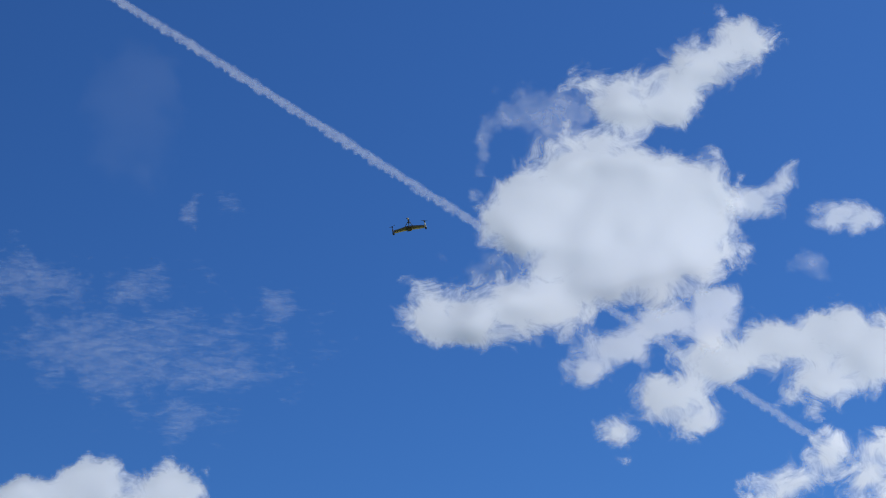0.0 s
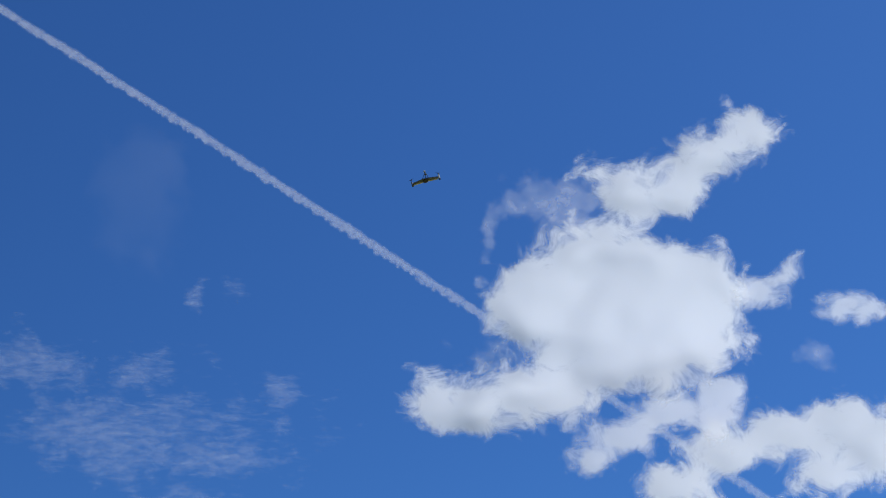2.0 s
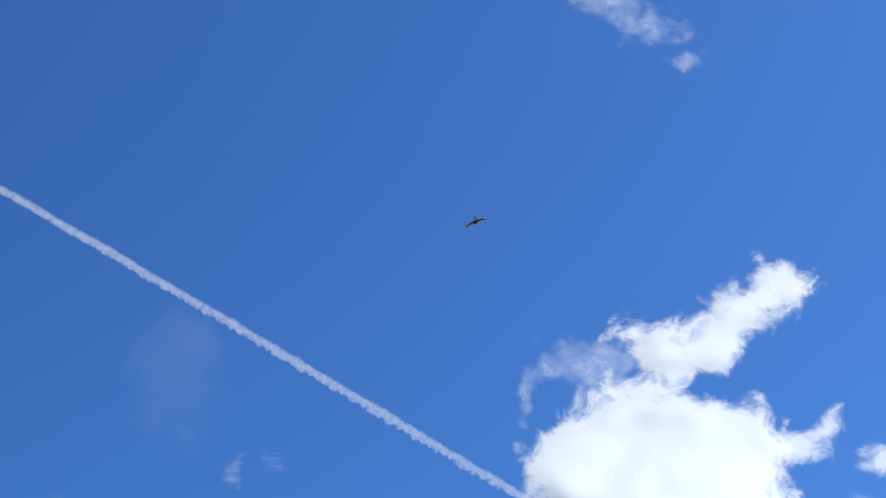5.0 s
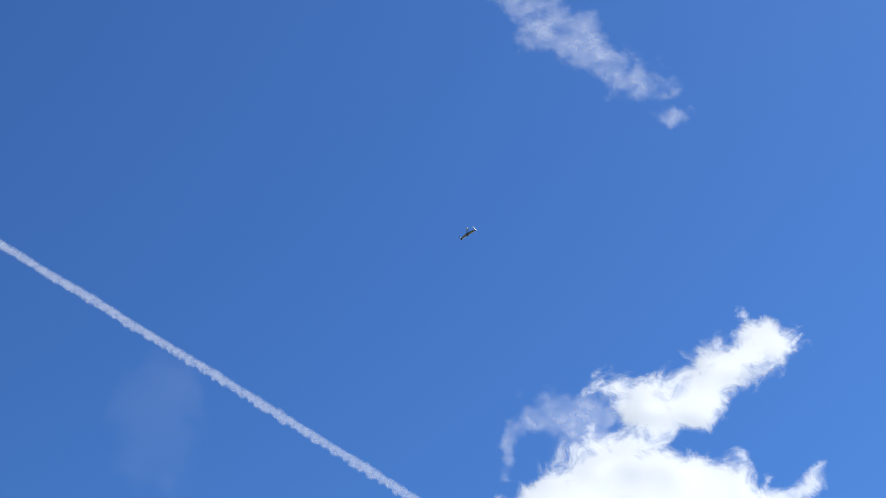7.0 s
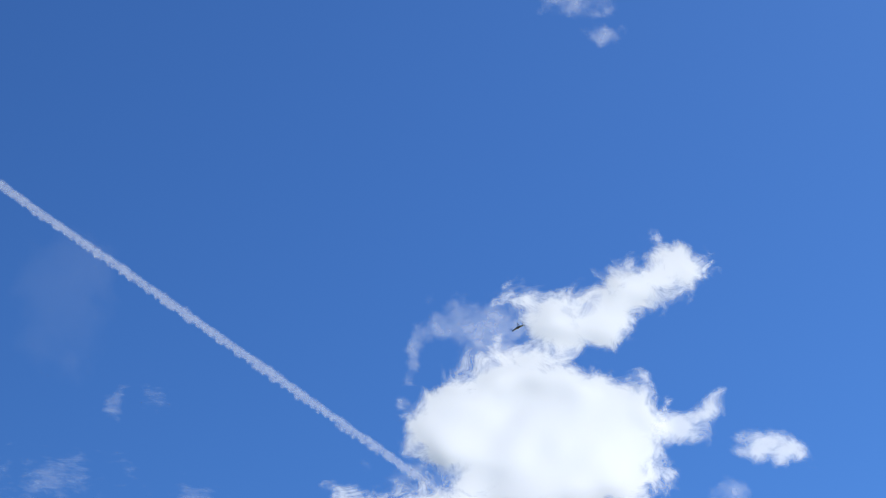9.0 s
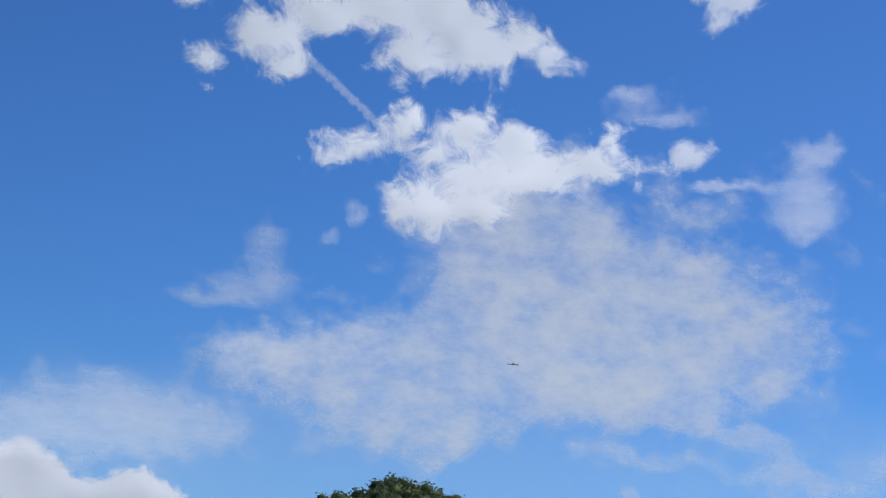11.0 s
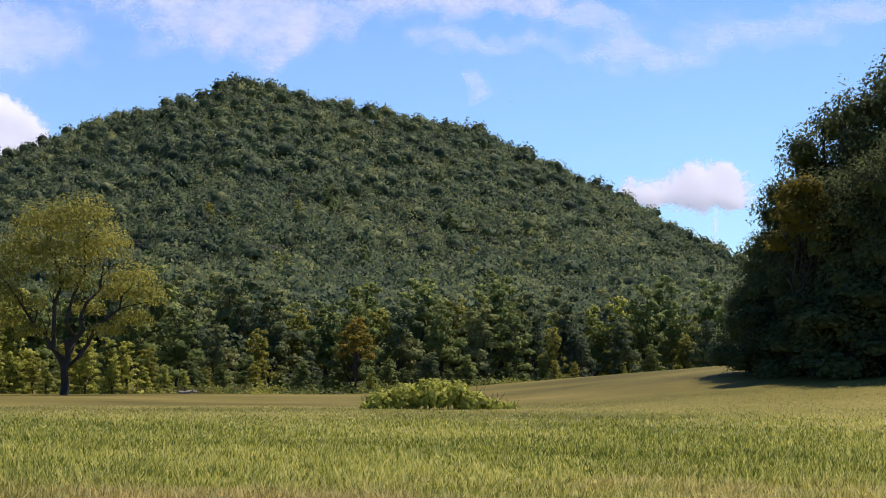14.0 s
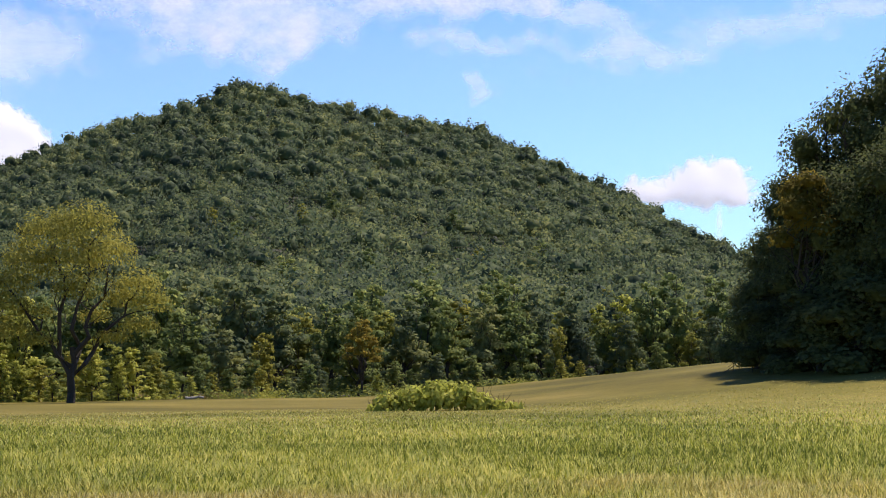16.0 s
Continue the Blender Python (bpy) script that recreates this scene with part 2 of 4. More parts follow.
# ---- leaves and trees ----
def leaf_cloud(rng, centres, normals, size, droop=0.0, ruffle=0.42, facing=None):
    """Four-cornered leaf sprays round the given points, turned roughly outwards. Verts and faces as arrays."""
    n = len(centres)
    nor = normals + rng.normal(0, ruffle, (n, 3))
    nor /= np.linalg.norm(nor, axis=1)[:, None] + 1e-9
    ref = rng.normal(0, 1, (n, 3)) - np.array([0, 0, droop * 3])
    u = np.cross(nor, ref)
    u /= np.linalg.norm(u, axis=1)[:, None] + 1e-9
    v = np.cross(nor, u)
    s = size * rng.uniform(0.55, 1.3, (n, 1))
    k = rng.uniform(0.45, 0.8, (n, 1))
    fold = nor * s * 0.22
    p = np.stack([centres - v * s, centres + u * s * k - fold, centres + v * s, centres - u * s * k - fold], 1)
    if facing is not None:
        facing.append(np.repeat(normals * 0.55 + nor * 0.7, 4, axis=0))
    return p.reshape(-1, 3)


def crown_points(rng, lobes, count, fill=0.35):
    """Points on and in a crown made of rounded lobes (x, y, z, radius, height radius), with the ways outwards."""
    lobes = np.array(lobes, float)
    w = lobes[:, 3] * (lobes[:, 3] + lobes[:, 4])
    pick = rng.choice(len(lobes), count, p=w / w.sum())
    d = rng.normal(0, 1, (count, 3))
    d /= np.linalg.norm(d, axis=1)[:, None]
    d[:, 2] = np.where(d[:, 2] < -0.35, -d[:, 2] * 0.6, d[:, 2])
    rr = 1 - fill * rng.random(count) ** 1.6 + rng.normal(0, 0.035, count)
    lo = lobes[pick]
    p = lo[:, :3] + d * rr[:, None] * np.stack([lo[:, 3], lo[:, 3], lo[:, 4]], 1)
    d[:, 2] += 0.25
    return p, d


def quad_mesh(name, verts, mat, facing=None):
    n = len(verts) // 4
    me = bpy.data.meshes.new(name)
    me.vertices.add(n * 4)
    me.vertices.foreach_set("co", np.asarray(verts, np.float32).ravel())
    me.loops.add(n * 4)
    me.loops.foreach_set("vertex_index", np.arange(n * 4, dtype=np.int32))
    me.polygons.add(n)
    me.polygons.foreach_set("loop_start", np.arange(0, n * 4, 4, dtype=np.int32))
    me.materials.append(mat)
    me.update(calc_edges=True)
    if facing is not None:
        # sprays of leaves shade like the rounded crown that they clothe
        facing = facing / (np.linalg.norm(facing, axis=1)[:, None] + 1e-9)
        me.normals_split_custom_set_from_vertices(facing.astype(np.float32))
    return me


def limb(bm, path, r0, r1, sides=7):
    """A tapered limb along a bent path."""
    rings = []
    n = len(path)
    for i, p in enumerate(path):
        way = (path[min(i + 1, n - 1)] - path[max(i - 1, 0)]).normalized()
        a = way.orthogonal().normalized()
        b = way.cross(a)
        r = r0 + (r1 - r0) * i / (n - 1)
        rings.append([bm.verts.new(p + (a * math.cos(2 * math.pi * k / sides) + b * math.sin(2 * math.pi * k / sides)) * r) for k in range(sides)])
    for q, s in zip(rings, rings[1:]):
        for k in range(sides):
            bm.faces.new((q[k], q[(k + 1) % sides], s[(k + 1) % sides], s[k]))
    bm.faces.new(rings[-1])


def part(name, bm, mat, parent, label=""):
    me = bpy.data.meshes.new(name)
    bm.to_mesh(me)
    bm.free()
    me.materials.append(mat)
    ob = new(name, me)
    ob.parent = parent
    return tagged(ob, label)


def part_mesh(name, me, parent, label=""):
    ob = new(name, me)
    ob.parent = parent
    return tagged(ob, label)


def bend(rng, a, b, n=5, sway=0.08):
    a, b = Vector(a), Vector(b)
    size = (b - a).length * sway
    return [a.lerp(b, i / (n - 1)) + Vector(rng.normal(0, size, 3)) * (0 if i in (0, n - 1) else 1) for i in range(n)]


def make_tree(name, seed, height, lobes, leaf_mat, leaves, leaf, trunk_r, bare=0.25, fill=0.4, droop=0.0, solid=0.62, twigs=4, mass=3):
    """A tree: an Empty at its foot with a trunk that carries limbs into every lobe, and a crown of leaf sprays."""
    rng = np.random.default_rng(seed)
    root = new(name)
    bm = bmesh.new()
    fork = Vector((0, 0, height * bare))
    limb(bm, bend(rng, (0, 0, -0.3), (0, 0, height * 0.7), 6, 0.02), trunk_r, trunk_r * 0.25, 9)
    part("trunk", bm, BARK, root)
    for lo in lobes if twigs > 1 else lobes[::2]:
        bm = bmesh.new()
        start = fork * rng.uniform(0.8, 1.6)
        end = Vector((lo[0], lo[1], lo[2] + lo[4] * 0.3))
        path = bend(rng, start, end, 5, 0.07)
        limb(bm, path, trunk_r * 0.5, trunk_r * 0.1, 6 if twigs > 1 else 4)
        for k in range(twigs):
            d = Vector(rng.normal(0, 1, 3)).normalized()
            limb(bm, bend(rng, path[2 + k % 3], Vector(lo[:3]) + d * lo[3] * 0.85, 4, 0.08), trunk_r * 0.16, 0.02, 4)
        part("limb", bm, BARK, root)
    p, d = crown_points(rng, lobes, leaves, fill)
    facing = []
    sprays = [leaf_cloud(rng, p, d, leaf, droop, 0.42, facing)]
    if solid:
        sprays += [rough_ball(lo[:3], lo[3] * solid, lo[4] * solid, mass, i, facing=facing) for i, lo in enumerate(lobes)]
    part_mesh("crown", quad_mesh("crown", np.concatenate(sprays), leaf_mat, np.concatenate(facing)), root)
    return root


def random_lobes(rng, height, width, low, count):
    """Lobes heaped into a crown: broad below, narrower on top."""
    lobes = [(0, 0, height * (low + 1) / 2, width * 0.3, height * (1 - low) * 0.42)]
    for k in range(count):
        f = (k + 0.5) / count
        a = k * 2.4 + rng.uniform(0, 0.6)
        z = height * (low + (1 - low) * (0.12 + 0.72 * f))
        out = width * 0.5 * (1 - 0.62 * f) * rng.uniform(0.55, 0.8)
        rad = width * rng.uniform(0.17, 0.27)
        lobes.append((out * math.cos(a), out * math.sin(a), z, rad, rad * rng.uniform(0.75, 1.05)))
    return lobes


def ragged_lobes(rng, height, width, low, count):
    """Many small lobes, heaped unevenly round a leaning stem: the crown of a crowded young tree."""
    lobes = [(0, 0, height * (low + 1) / 2, width * 0.2, height * (1 - low) * 0.38)]
    lean = rng.uniform(-0.06, 0.06, 2) * width
    for k in range(count):
        f = (k + 0.5) / count
        a = k * 2.4 + rng.uniform(0, 1.2)
        z = height * (low + (1 - low) * (0.08 + 0.86 * f))
        out = width * 0.5 * (1 - 0.75 * f ** 1.5) * rng.uniform(0.4, 0.95)
        rad = width * rng.uniform(0.11, 0.21) * (1.1 - 0.4 * f)
        lobes.append((out * math.cos(a) + lean[0] * f, out * math.sin(a) + lean[1] * f, z, rad, rad * rng.uniform(0.6, 1.0)))
    return lobes


def rough_ball(centre, radius, tall, fine, seed, rough=0.2, low=-0.45, facing=None):
    """A lumpy ball of quads, open below: the closed mass of a crown. Returns corners, four to a quad."""
    out, ways = [], []
    for ax in range(3):
        for sg in (-1, 1):
            for i in range(fine):
                for j in range(fine):
                    quad = []
                    for a, b in ((i, j), (i + 1, j), (i + 1, j + 1), (i, j + 1)):
                        v = np.zeros(3)
                        v[ax], v[(ax + 1) % 3], v[(ax + 2) % 3] = sg, 2 * a / fine - 1, 2 * b / fine - 1
                        quad.append(v / np.linalg.norm(v))
                    if max(q[2] for q in quad) < low:
                        continue
                    for q in quad if sg > 0 else quad[::-1]:
                        k = swell(q, seed, rough)
                        ways.append((q[0], q[1], q[2]))
                        out.append((centre[0] + q[0] * radius * k, centre[1] + q[1] * radius * k, centre[2] + q[2] * tall * k))
    if facing is not None:
        facing.append(np.array(ways))
    return np.array(out)


def swell(q, seed, rough):
    p = Vector(q) * 1.9 + Vector((seed * 5.3, seed * 2.1, 0))
    return 1 + rough * (1.3 * noise.noise(p) + 0.75 * noise.noise(p * 2.4) + 0.5 * noise.noise(p * 5.7))


HILL_STEP = 6.0


def build_hill_woods():
    """The hill's woods: crowns by the thousand, joined."""
    rng = np.random.default_rng(11)
    kinds = []
    for k in range(30):
        many, leaf = ((170, 0.3), (84, 0.4), (52, 0.43))[k // 10]
        r2 = np.random.default_rng(100 + k)
        h = 8.5 + 3.5 * r2.random()
        if k % 10 < 9:
            rad, tall, mid = 2.7 + 1.0 * r2.random(), h * 0.27, h * 0.66
        else:
            rad, tall, mid = 1.7, h * 0.5, h * 0.5
        q = r2.normal(0, 1, (many, 3))
        q /= np.linalg.norm(q, axis=1)[:, None]
        q[:, 2] = np.where(q[:, 2] < -0.3, -q[:, 2], q[:, 2])
        out = np.array([swell(v, k, 0.24 if k < 20 else 0.15) for v in q]) * (1.07 - 0.27 * r2.random(many) ** 1.5)
        p = q * out[:, None] * np.array([rad, rad, tall]) + np.array([0, 0, mid])
        ways = []
        kinds.append((np.concatenate([leaf_cloud(r2, p, q, leaf, 0.0, 0.75, ways), rough_ball((0, 0, mid), rad * (0.56 if k < 20 else 0.66), tall * (0.56 if k < 20 else 0.66), 2, k, 0.38, low=0.05 if 10 <= k < 20 else -0.45, facing=ways)]), np.concatenate(ways)))

    def woods_mesh(name, planted, mat):
        return quad_mesh(name, planted[0], mat, planted[1])

    def plant(r0, r1, step, turn0, turn1, size):
        out, ways = [], []
        r = r0
        while r < r1:
            for t in np.arange(turn0, turn1, math.degrees(step / r)):
                rr, tt = r + rng.normal(0, step * 0.3), math.radians(t + rng.normal(0, math.degrees(step / r) * 0.3))
                x, y = -rr * math.sin(tt), rr * math.cos(tt)
                if x > 62 and y < 230:
                    continue
                grove = noise.noise(Vector((x * 0.02, y * 0.02, 3.0)))
                s, a = size * (1.0 + 0.35 * grove) * math.exp(min(max(rng.normal(0, 0.24), -0.4), 0.36)), rng.uniform(0, 6.28)
                q, w = kinds[int(rng.integers(0, 10)) + (0 if r < 430 else 10 if r < 720 else 20)]
                q = q * s
                c, sn = math.cos(a), math.sin(a)
                out.append(np.stack([q[:, 0] * c - q[:, 1] * sn + x, q[:, 0] * sn + q[:, 1] * c + y, q[:, 2] + float(land(x, y)) - 2.4 * s], 1))
                ways.append(np.stack([w[:, 0] * c - w[:, 1] * sn, w[:, 0] * sn + w[:, 1] * c, w[:, 2]], 1))
            r += step * 0.95
        return np.concatenate(out), np.concatenate(ways)

    tagged(new("hill_woods", woods_mesh("hill_woods", plant(FOOT + 24, TOP + 26, HILL_STEP, -18.5, 14.3, 1.12), HAZY_HILL_LEAF)),
           "dense mixed green woods covering the whole hillside", "woods", kind="stuff")
    tagged(new("far_woods", woods_mesh("far_woods", plant(1600, 1860, 8.5, 6.3, 16.0, 1.5), FAR_SHADE_LEAF)),
           "distant green woods on a lower hill behind", "woods", kind="stuff")


build_hill_woods()


# ---- clouds ----
FAR = 3370.0


def fbm(x, y, scale, seed, octaves=5):
    return noise.fractal(Vector((x * scale, y * scale, seed * 7.3)), 0.75, 2.1, octaves)


def build_cloud(name, base, centre, lobes, mat, label, distance=FAR, step=6.0, rag=0.75, rag_scale=0.011, thick=70.0, seed=1, category="cloud", billow=20.0, edge=None):
    """A cloud set out on the plane of base (x to the right, y down from the upper left, as wide as the lens sees): a heap of lobes
    (x, y, half width, half height) round its centre, frayed by noise, bulging towards the ground and away from it."""
    k = distance / FAR
    cx, cy = centre
    if edge is None:
        edge = 46.0 if mat is CUMULUS else 24.0 if mat is SMALL else 0.0
    lo = np.array(lobes, float) * np.array([1, 1, 1.12, 1.12])
    lobes = lo.tolist()
    x0, x1 = (lo[:, 0] - 1.9 * lo[:, 2]).min(), (lo[:, 0] + 1.9 * lo[:, 2]).max()
    y0, y1 = (lo[:, 1] - 1.9 * lo[:, 3]).min(), (lo[:, 1] + 1.9 * lo[:, 3]).max()
    xs, ys = np.arange(x0, x1 + step, step), np.arange(y0, y1 + step, step)
    gx, gy = np.meshgrid(xs, ys)
    # wandering edges: the lobes are pushed about by three sizes of eddies
    wx, wy = gx.copy(), gy.copy()
    if billow:
        for i in range(gx.shape[0]):
            for j in range(gx.shape[1]):
                p = Vector((gx[i, j] * 0.016, gy[i, j] * 0.016, seed * 3.1))
                a, b, c = noise.noise_vector(p), noise.noise_vector(p * 2.7), noise.noise_vector(p * 6.5)
                wx[i, j] += billow * (a.x + 0.5 * b.x + 0.25 * c.x)
                wy[i, j] += billow * (a.y + 0.5 * b.y + 0.25 * c.y)
    if edge:
        # heaped cloud: how far inside the rim of the joined lobes
        far_in = np.zeros_like(gx)
        for lx, ly, rx, ry in lobes:
            q = np.sqrt(((wx - lx) / rx) ** 2 + ((wy - ly) / ry) ** 2)
            far_in += np.exp(np.clip((1 - q) * min(rx, ry), -90, 400) / 11.0)
        d = np.clip(11.0 * np.log(far_in + 1e-9) / edge, -1.0, 1.25)
        live = d > -0.5
    else:
        d = np.zeros_like(gx)
        for lx, ly, rx, ry in lobes:
            j0, j1 = np.searchsorted(xs, (lx - 2.2 * rx - 30, lx + 2.2 * rx + 30))
            i0, i1 = np.searchsorted(ys, (ly - 2.2 * ry - 30, ly + 2.2 * ry + 30))
            win = (slice(i0, i1), slice(j0, j1))
            d[win] += np.exp(-1.3 * (((wx[win] - lx) / rx) ** 2 + ((wy[win] - ly) / ry) ** 2))
        d = np.tanh(d * 1.1) - 0.30
        live = d > -0.30 + 0.015
    h = np.zeros_like(d)
    for i, j in zip(*np.nonzero(live)):
        x, y = float(gx[i, j]), float(gy[i, j])
        f = fbm(x, y, rag_scale, seed)
        d[i, j] += rag * f * 0.5 * (1 - 0.75 * min(max((d[i, j] - 0.2) / 0.35, 0.0), 1.0))
        p = Vector((x * 0.0075, y * 0.0075, seed))
        h[i, j] = noise.noise(p) + 0.35 * noise.noise(p * 2.6)
    d[~live] = -1
    rise = np.sqrt(np.clip(d, 0, 1.0))
    front = 0.03 * thick * (rise + 0.1 * h * rise)
    # which way the far side of the billows faces
    shape = thick * np.clip(d, 0, 1.0) * (0.35 + (0.32 if edge else 0.1) * h)
    for _ in range(14):
        q = np.pad(shape, 1, mode="edge")
        shape = (q[:-2, 1:-1] + q[2:, 1:-1] + q[1:-1, :-2] + q[1:-1, 2:] + 2 * q[1:-1, 1:-1]) / 6
    sy, sx = np.gradient(shape, step)
    skin = np.stack([sx, -sy, np.ones_like(sx)], -1)
    skin /= np.linalg.norm(skin, axis=-1)[..., None]
    skin[..., 2] += 0.9
    skin /= np.linalg.norm(skin, axis=-1)[..., None]
    skin = skin @ np.array(base.to_3x3()).T
    keep = d > (-0.5 if edge else -0.3)
    cell = keep[:-1, :-1] & keep[1:, :-1] & keep[:-1, 1:] & keep[1:, 1:]
    used = np.zeros_like(keep)
    for a, b in ((0, 0), (1, 0), (0, 1), (1, 1)):
        used[a:a + cell.shape[0], b:b + cell.shape[1]] |= cell
    index = np.full(used.shape, -1)
    index[used] = np.arange(used.sum())
    n = int(used.sum())
    # the cloud stands upright: its skin leans with the height at which it is seen
    lean = -(base.to_3x3() @ Vector((0, 0, 1))).z
    lean = lean / math.sqrt(max(1 - lean * lean, 0.05))
    px, py = (gx[used] - 784) / FAR, (441 - gy[used]) / FAR
    deep = (distance - front[used] * k) / (1 - np.clip(lean * (py - (441 - cy) / FAR), -0.4, 0.4))
    verts = np.stack([px * deep - (cx - 784) * k, py * deep - (441 - cy) * k, distance - deep], 1)
    faces = []
    for i, j in zip(*np.nonzero(cell)):
        a, b, c, e = index[i, j], index[i + 1, j], index[i + 1, j + 1], index[i, j + 1]
        faces.append((int(a), int(b), int(c), int(e)))
    ob = mesh_ob(name, verts, faces, mat, True)
    at = ob.data.attributes.new("depth", "FLOAT", "POINT")
    at.data.foreach_set("value", d[used].astype(np.float32))
    at = ob.data.attributes.new("skin", "FLOAT_VECTOR", "POINT")
    at.data.foreach_set("vector", skin[used].astype(np.float32).ravel())
    ob.matrix_world = base @ Matrix.Translation(((cx - 784) * k, (441 - cy) * k, -distance))
    tagged(ob, label, category)
    return ob


HIGH, MIDDLE, ZENITH, PEAK = aim(12.69, 26.71, 3.33), aim(2.0, 21.24, -7.11), aim(12.23, 35.54, 3.08), aim(0.33, 8.99, 0)


def build_clouds():
    build_cloud("cloud", HIGH, (1090, 370), [
        (1090, 370, 190, 120), (1190, 420, 120, 95), (960, 380, 120, 85), (1250, 340, 55, 60), (1060, 490, 150, 55), (940, 540, 120, 55), (830, 570, 100, 52),
        (765, 560, 45, 45), (1100, 192, 80, 44), (1045, 150, 42, 25), (1175, 182, 56, 46), (1215, 150, 46, 42), (1250, 122, 50, 42), (1290, 98, 48, 38), (1330, 72, 52, 36), (985, 250, 48, 24)],
        CUMULUS, "large white cumulus cloud with a grey middle and frayed edges", seed=1, thick=110)
    build_cloud("cloud", HIGH, (1360, 350), [(1340, 360, 45, 28), (1390, 325, 25, 30)], SMALL, "thin frayed scrap of white cloud beside a cumulus", seed=2, thick=30)
    build_cloud("cloud", HIGH, (900, 230), [(850, 260, 16, 34), (885, 220, 30, 22), (950, 190, 48, 42), (1000, 215, 52, 55), (858, 470, 46, 38)], BAND, "thin curling wisp of white cloud", seed=3, rag=0.7, thick=25)
    build_cloud("cloud", HIGH, (1262, 18), [(1262, 16, 16, 12)], SMALL, "tiny scrap of white cloud", distance=3200, seed=4, step=3, thick=8)
    build_cloud("cloud", HIGH, (1150, 600), [(1040, 660, 44, 32), (1100, 615, 65, 38), (1180, 570, 70, 40), (1265, 530, 42, 36), (1260, 590, 40, 40)],
        SMALL, "long frayed white cumulus cloud", distance=3520, seed=5, thick=45)
    build_cloud("cloud", HIGH, (1350, 650), [(1190, 700, 75, 48), (1280, 640, 80, 52), (1380, 610, 90, 48), (1480, 590, 90, 52), (1450, 680, 70, 42),
        (1560, 630, 90, 60), (1650, 600, 60, 45), (1230, 745, 50, 28), (1105, 765, 32, 32)], CUMULUS, "broad broken white cumulus cloud", distance=3620, seed=6, thick=60)
    build_cloud("cloud", HIGH, (1500, 385), [(1480, 385, 40, 22), (1535, 395, 42, 28)], SMALL, "small torn white cloud", seed=7, thick=20)
    build_cloud("cloud", HIGH, (1440, 470), [(1440, 472, 48, 34)], BAND, "small faint round white cloud", seed=8, thick=20)
    build_cloud("cloud", MIDDLE, (980, 640), [(700, 598, 48, 20), (770, 575, 60, 26), (835, 545, 42, 36), (940, 555, 50, 45), (1030, 585, 60, 48),
        (1010, 645, 150, 50), (1150, 630, 80, 36), (1200, 590, 30, 36), (860, 695, 75, 48), (940, 690, 80, 40), (1265, 640, 36, 20), (870, 600, 40, 30)],
        CUMULUS, "wide ragged white cumulus cloud crossed by a contrail", distance=3800, seed=9, thick=60)
    build_cloud("cloud", MIDDLE, (1100, 440), [(1085, 435, 32, 26), (1135, 445, 22, 14)], SMALL, "small bright torn cloud", seed=10, thick=18, step=4)
    build_cloud("cloud", MIDDLE, (1400, 320), [(1400, 315, 55, 24), (1420, 345, 45, 28), (1385, 382, 30, 20)], SMALL, "small curled white cloud", seed=11, rag=0.8, rag_scale=0.03, thick=16, step=4)
    build_cloud("cloud", MIDDLE, (1370, 220), [(1370, 180, 50, 18), (1410, 240, 28, 20), (1320, 240, 14, 40)], STREAK, "faint curled wisp of cloud", seed=12, rag=0.9, thick=10)
    build_cloud("cloud", MIDDLE, (1335, 610), [(1335, 612, 40, 28)], SMALL, "small rounded white cloud", seed=13, thick=20, step=4)
    build_cloud("cloud", MIDDLE, (730, 725), [(745, 715, 20, 26), (695, 750, 20, 14)], BAND, "small faint wisp of cloud", seed=14, thick=12, step=4)
    build_cloud("cloud", MIDDLE, (1280, 530), [(1290, 545, 75, 22), (1230, 505, 50, 22)], STREAK, "faint streaked wisp of cloud", seed=15, thick=10)
    build_cloud("cloud", MIDDLE, (1500, 650), [(1390, 665, 90, 12), (1530, 680, 70, 50), (1550, 610, 60, 30), (1540, 730, 60, 40)], STREAK, "streaked white cloud bank", seed=16, thick=25)
    build_cloud("cirrus_cloud", HIGH, (280, 600), [(300, 610, 190, 60), (120, 610, 100, 40), (400, 670, 100, 28), (20, 490, 70, 45), (250, 500, 80, 30), (495, 540, 36, 36),
        (200, 670, 60, 36), (320, 745, 80, 34), (90, 500, 60, 30)], CIRRUS, "thin rippled cirrus cloud in small flakes", distance=4300, seed=17, rag=1.0, rag_scale=0.02, thick=6)
    build_cloud("cloud", HIGH, (408, 365), [(408, 362, 20, 24), (345, 380, 14, 18)], CIRRUS, "tiny faint wisp of cloud", seed=18, thick=6, step=4)
    build_cloud("haze", HIGH, (220, 210), [(220, 200, 90, 130), (270, 150, 50, 70)], HAZE, "faint patch of thin high haze", distance=4300, seed=19, thick=5, step=10)
    build_cloud("cloud", HIGH, (160, 880), [(160, 855, 65, 48), (300, 868, 60, 42), (40, 890, 70, 40), (200, 925, 190, 50)], CUMULUS, "bright white heaped cumulus cloud", seed=20, thick=60, step=5, edge=26.0)
    build_cloud("cloud", ZENITH, (1040, 90), [(890, -30, 70, 40), (960, 35, 75, 38), (1040, 85, 75, 36), (1110, 145, 60, 32), (1172, 200, 30, 14)],
        BAND, "thin torn band of white cloud", seed=21, rag=0.9, thick=12)
    build_cloud("cloud", ZENITH, (1575, 30), [(1575, 25, 36, 40)], BAND, "thin scrap of white cloud", seed=22, thick=12)
    # over the hill
    def peak(lobes):
        return [(784 + a, 441 + b, c, e) for a, b, c, e in lobes]
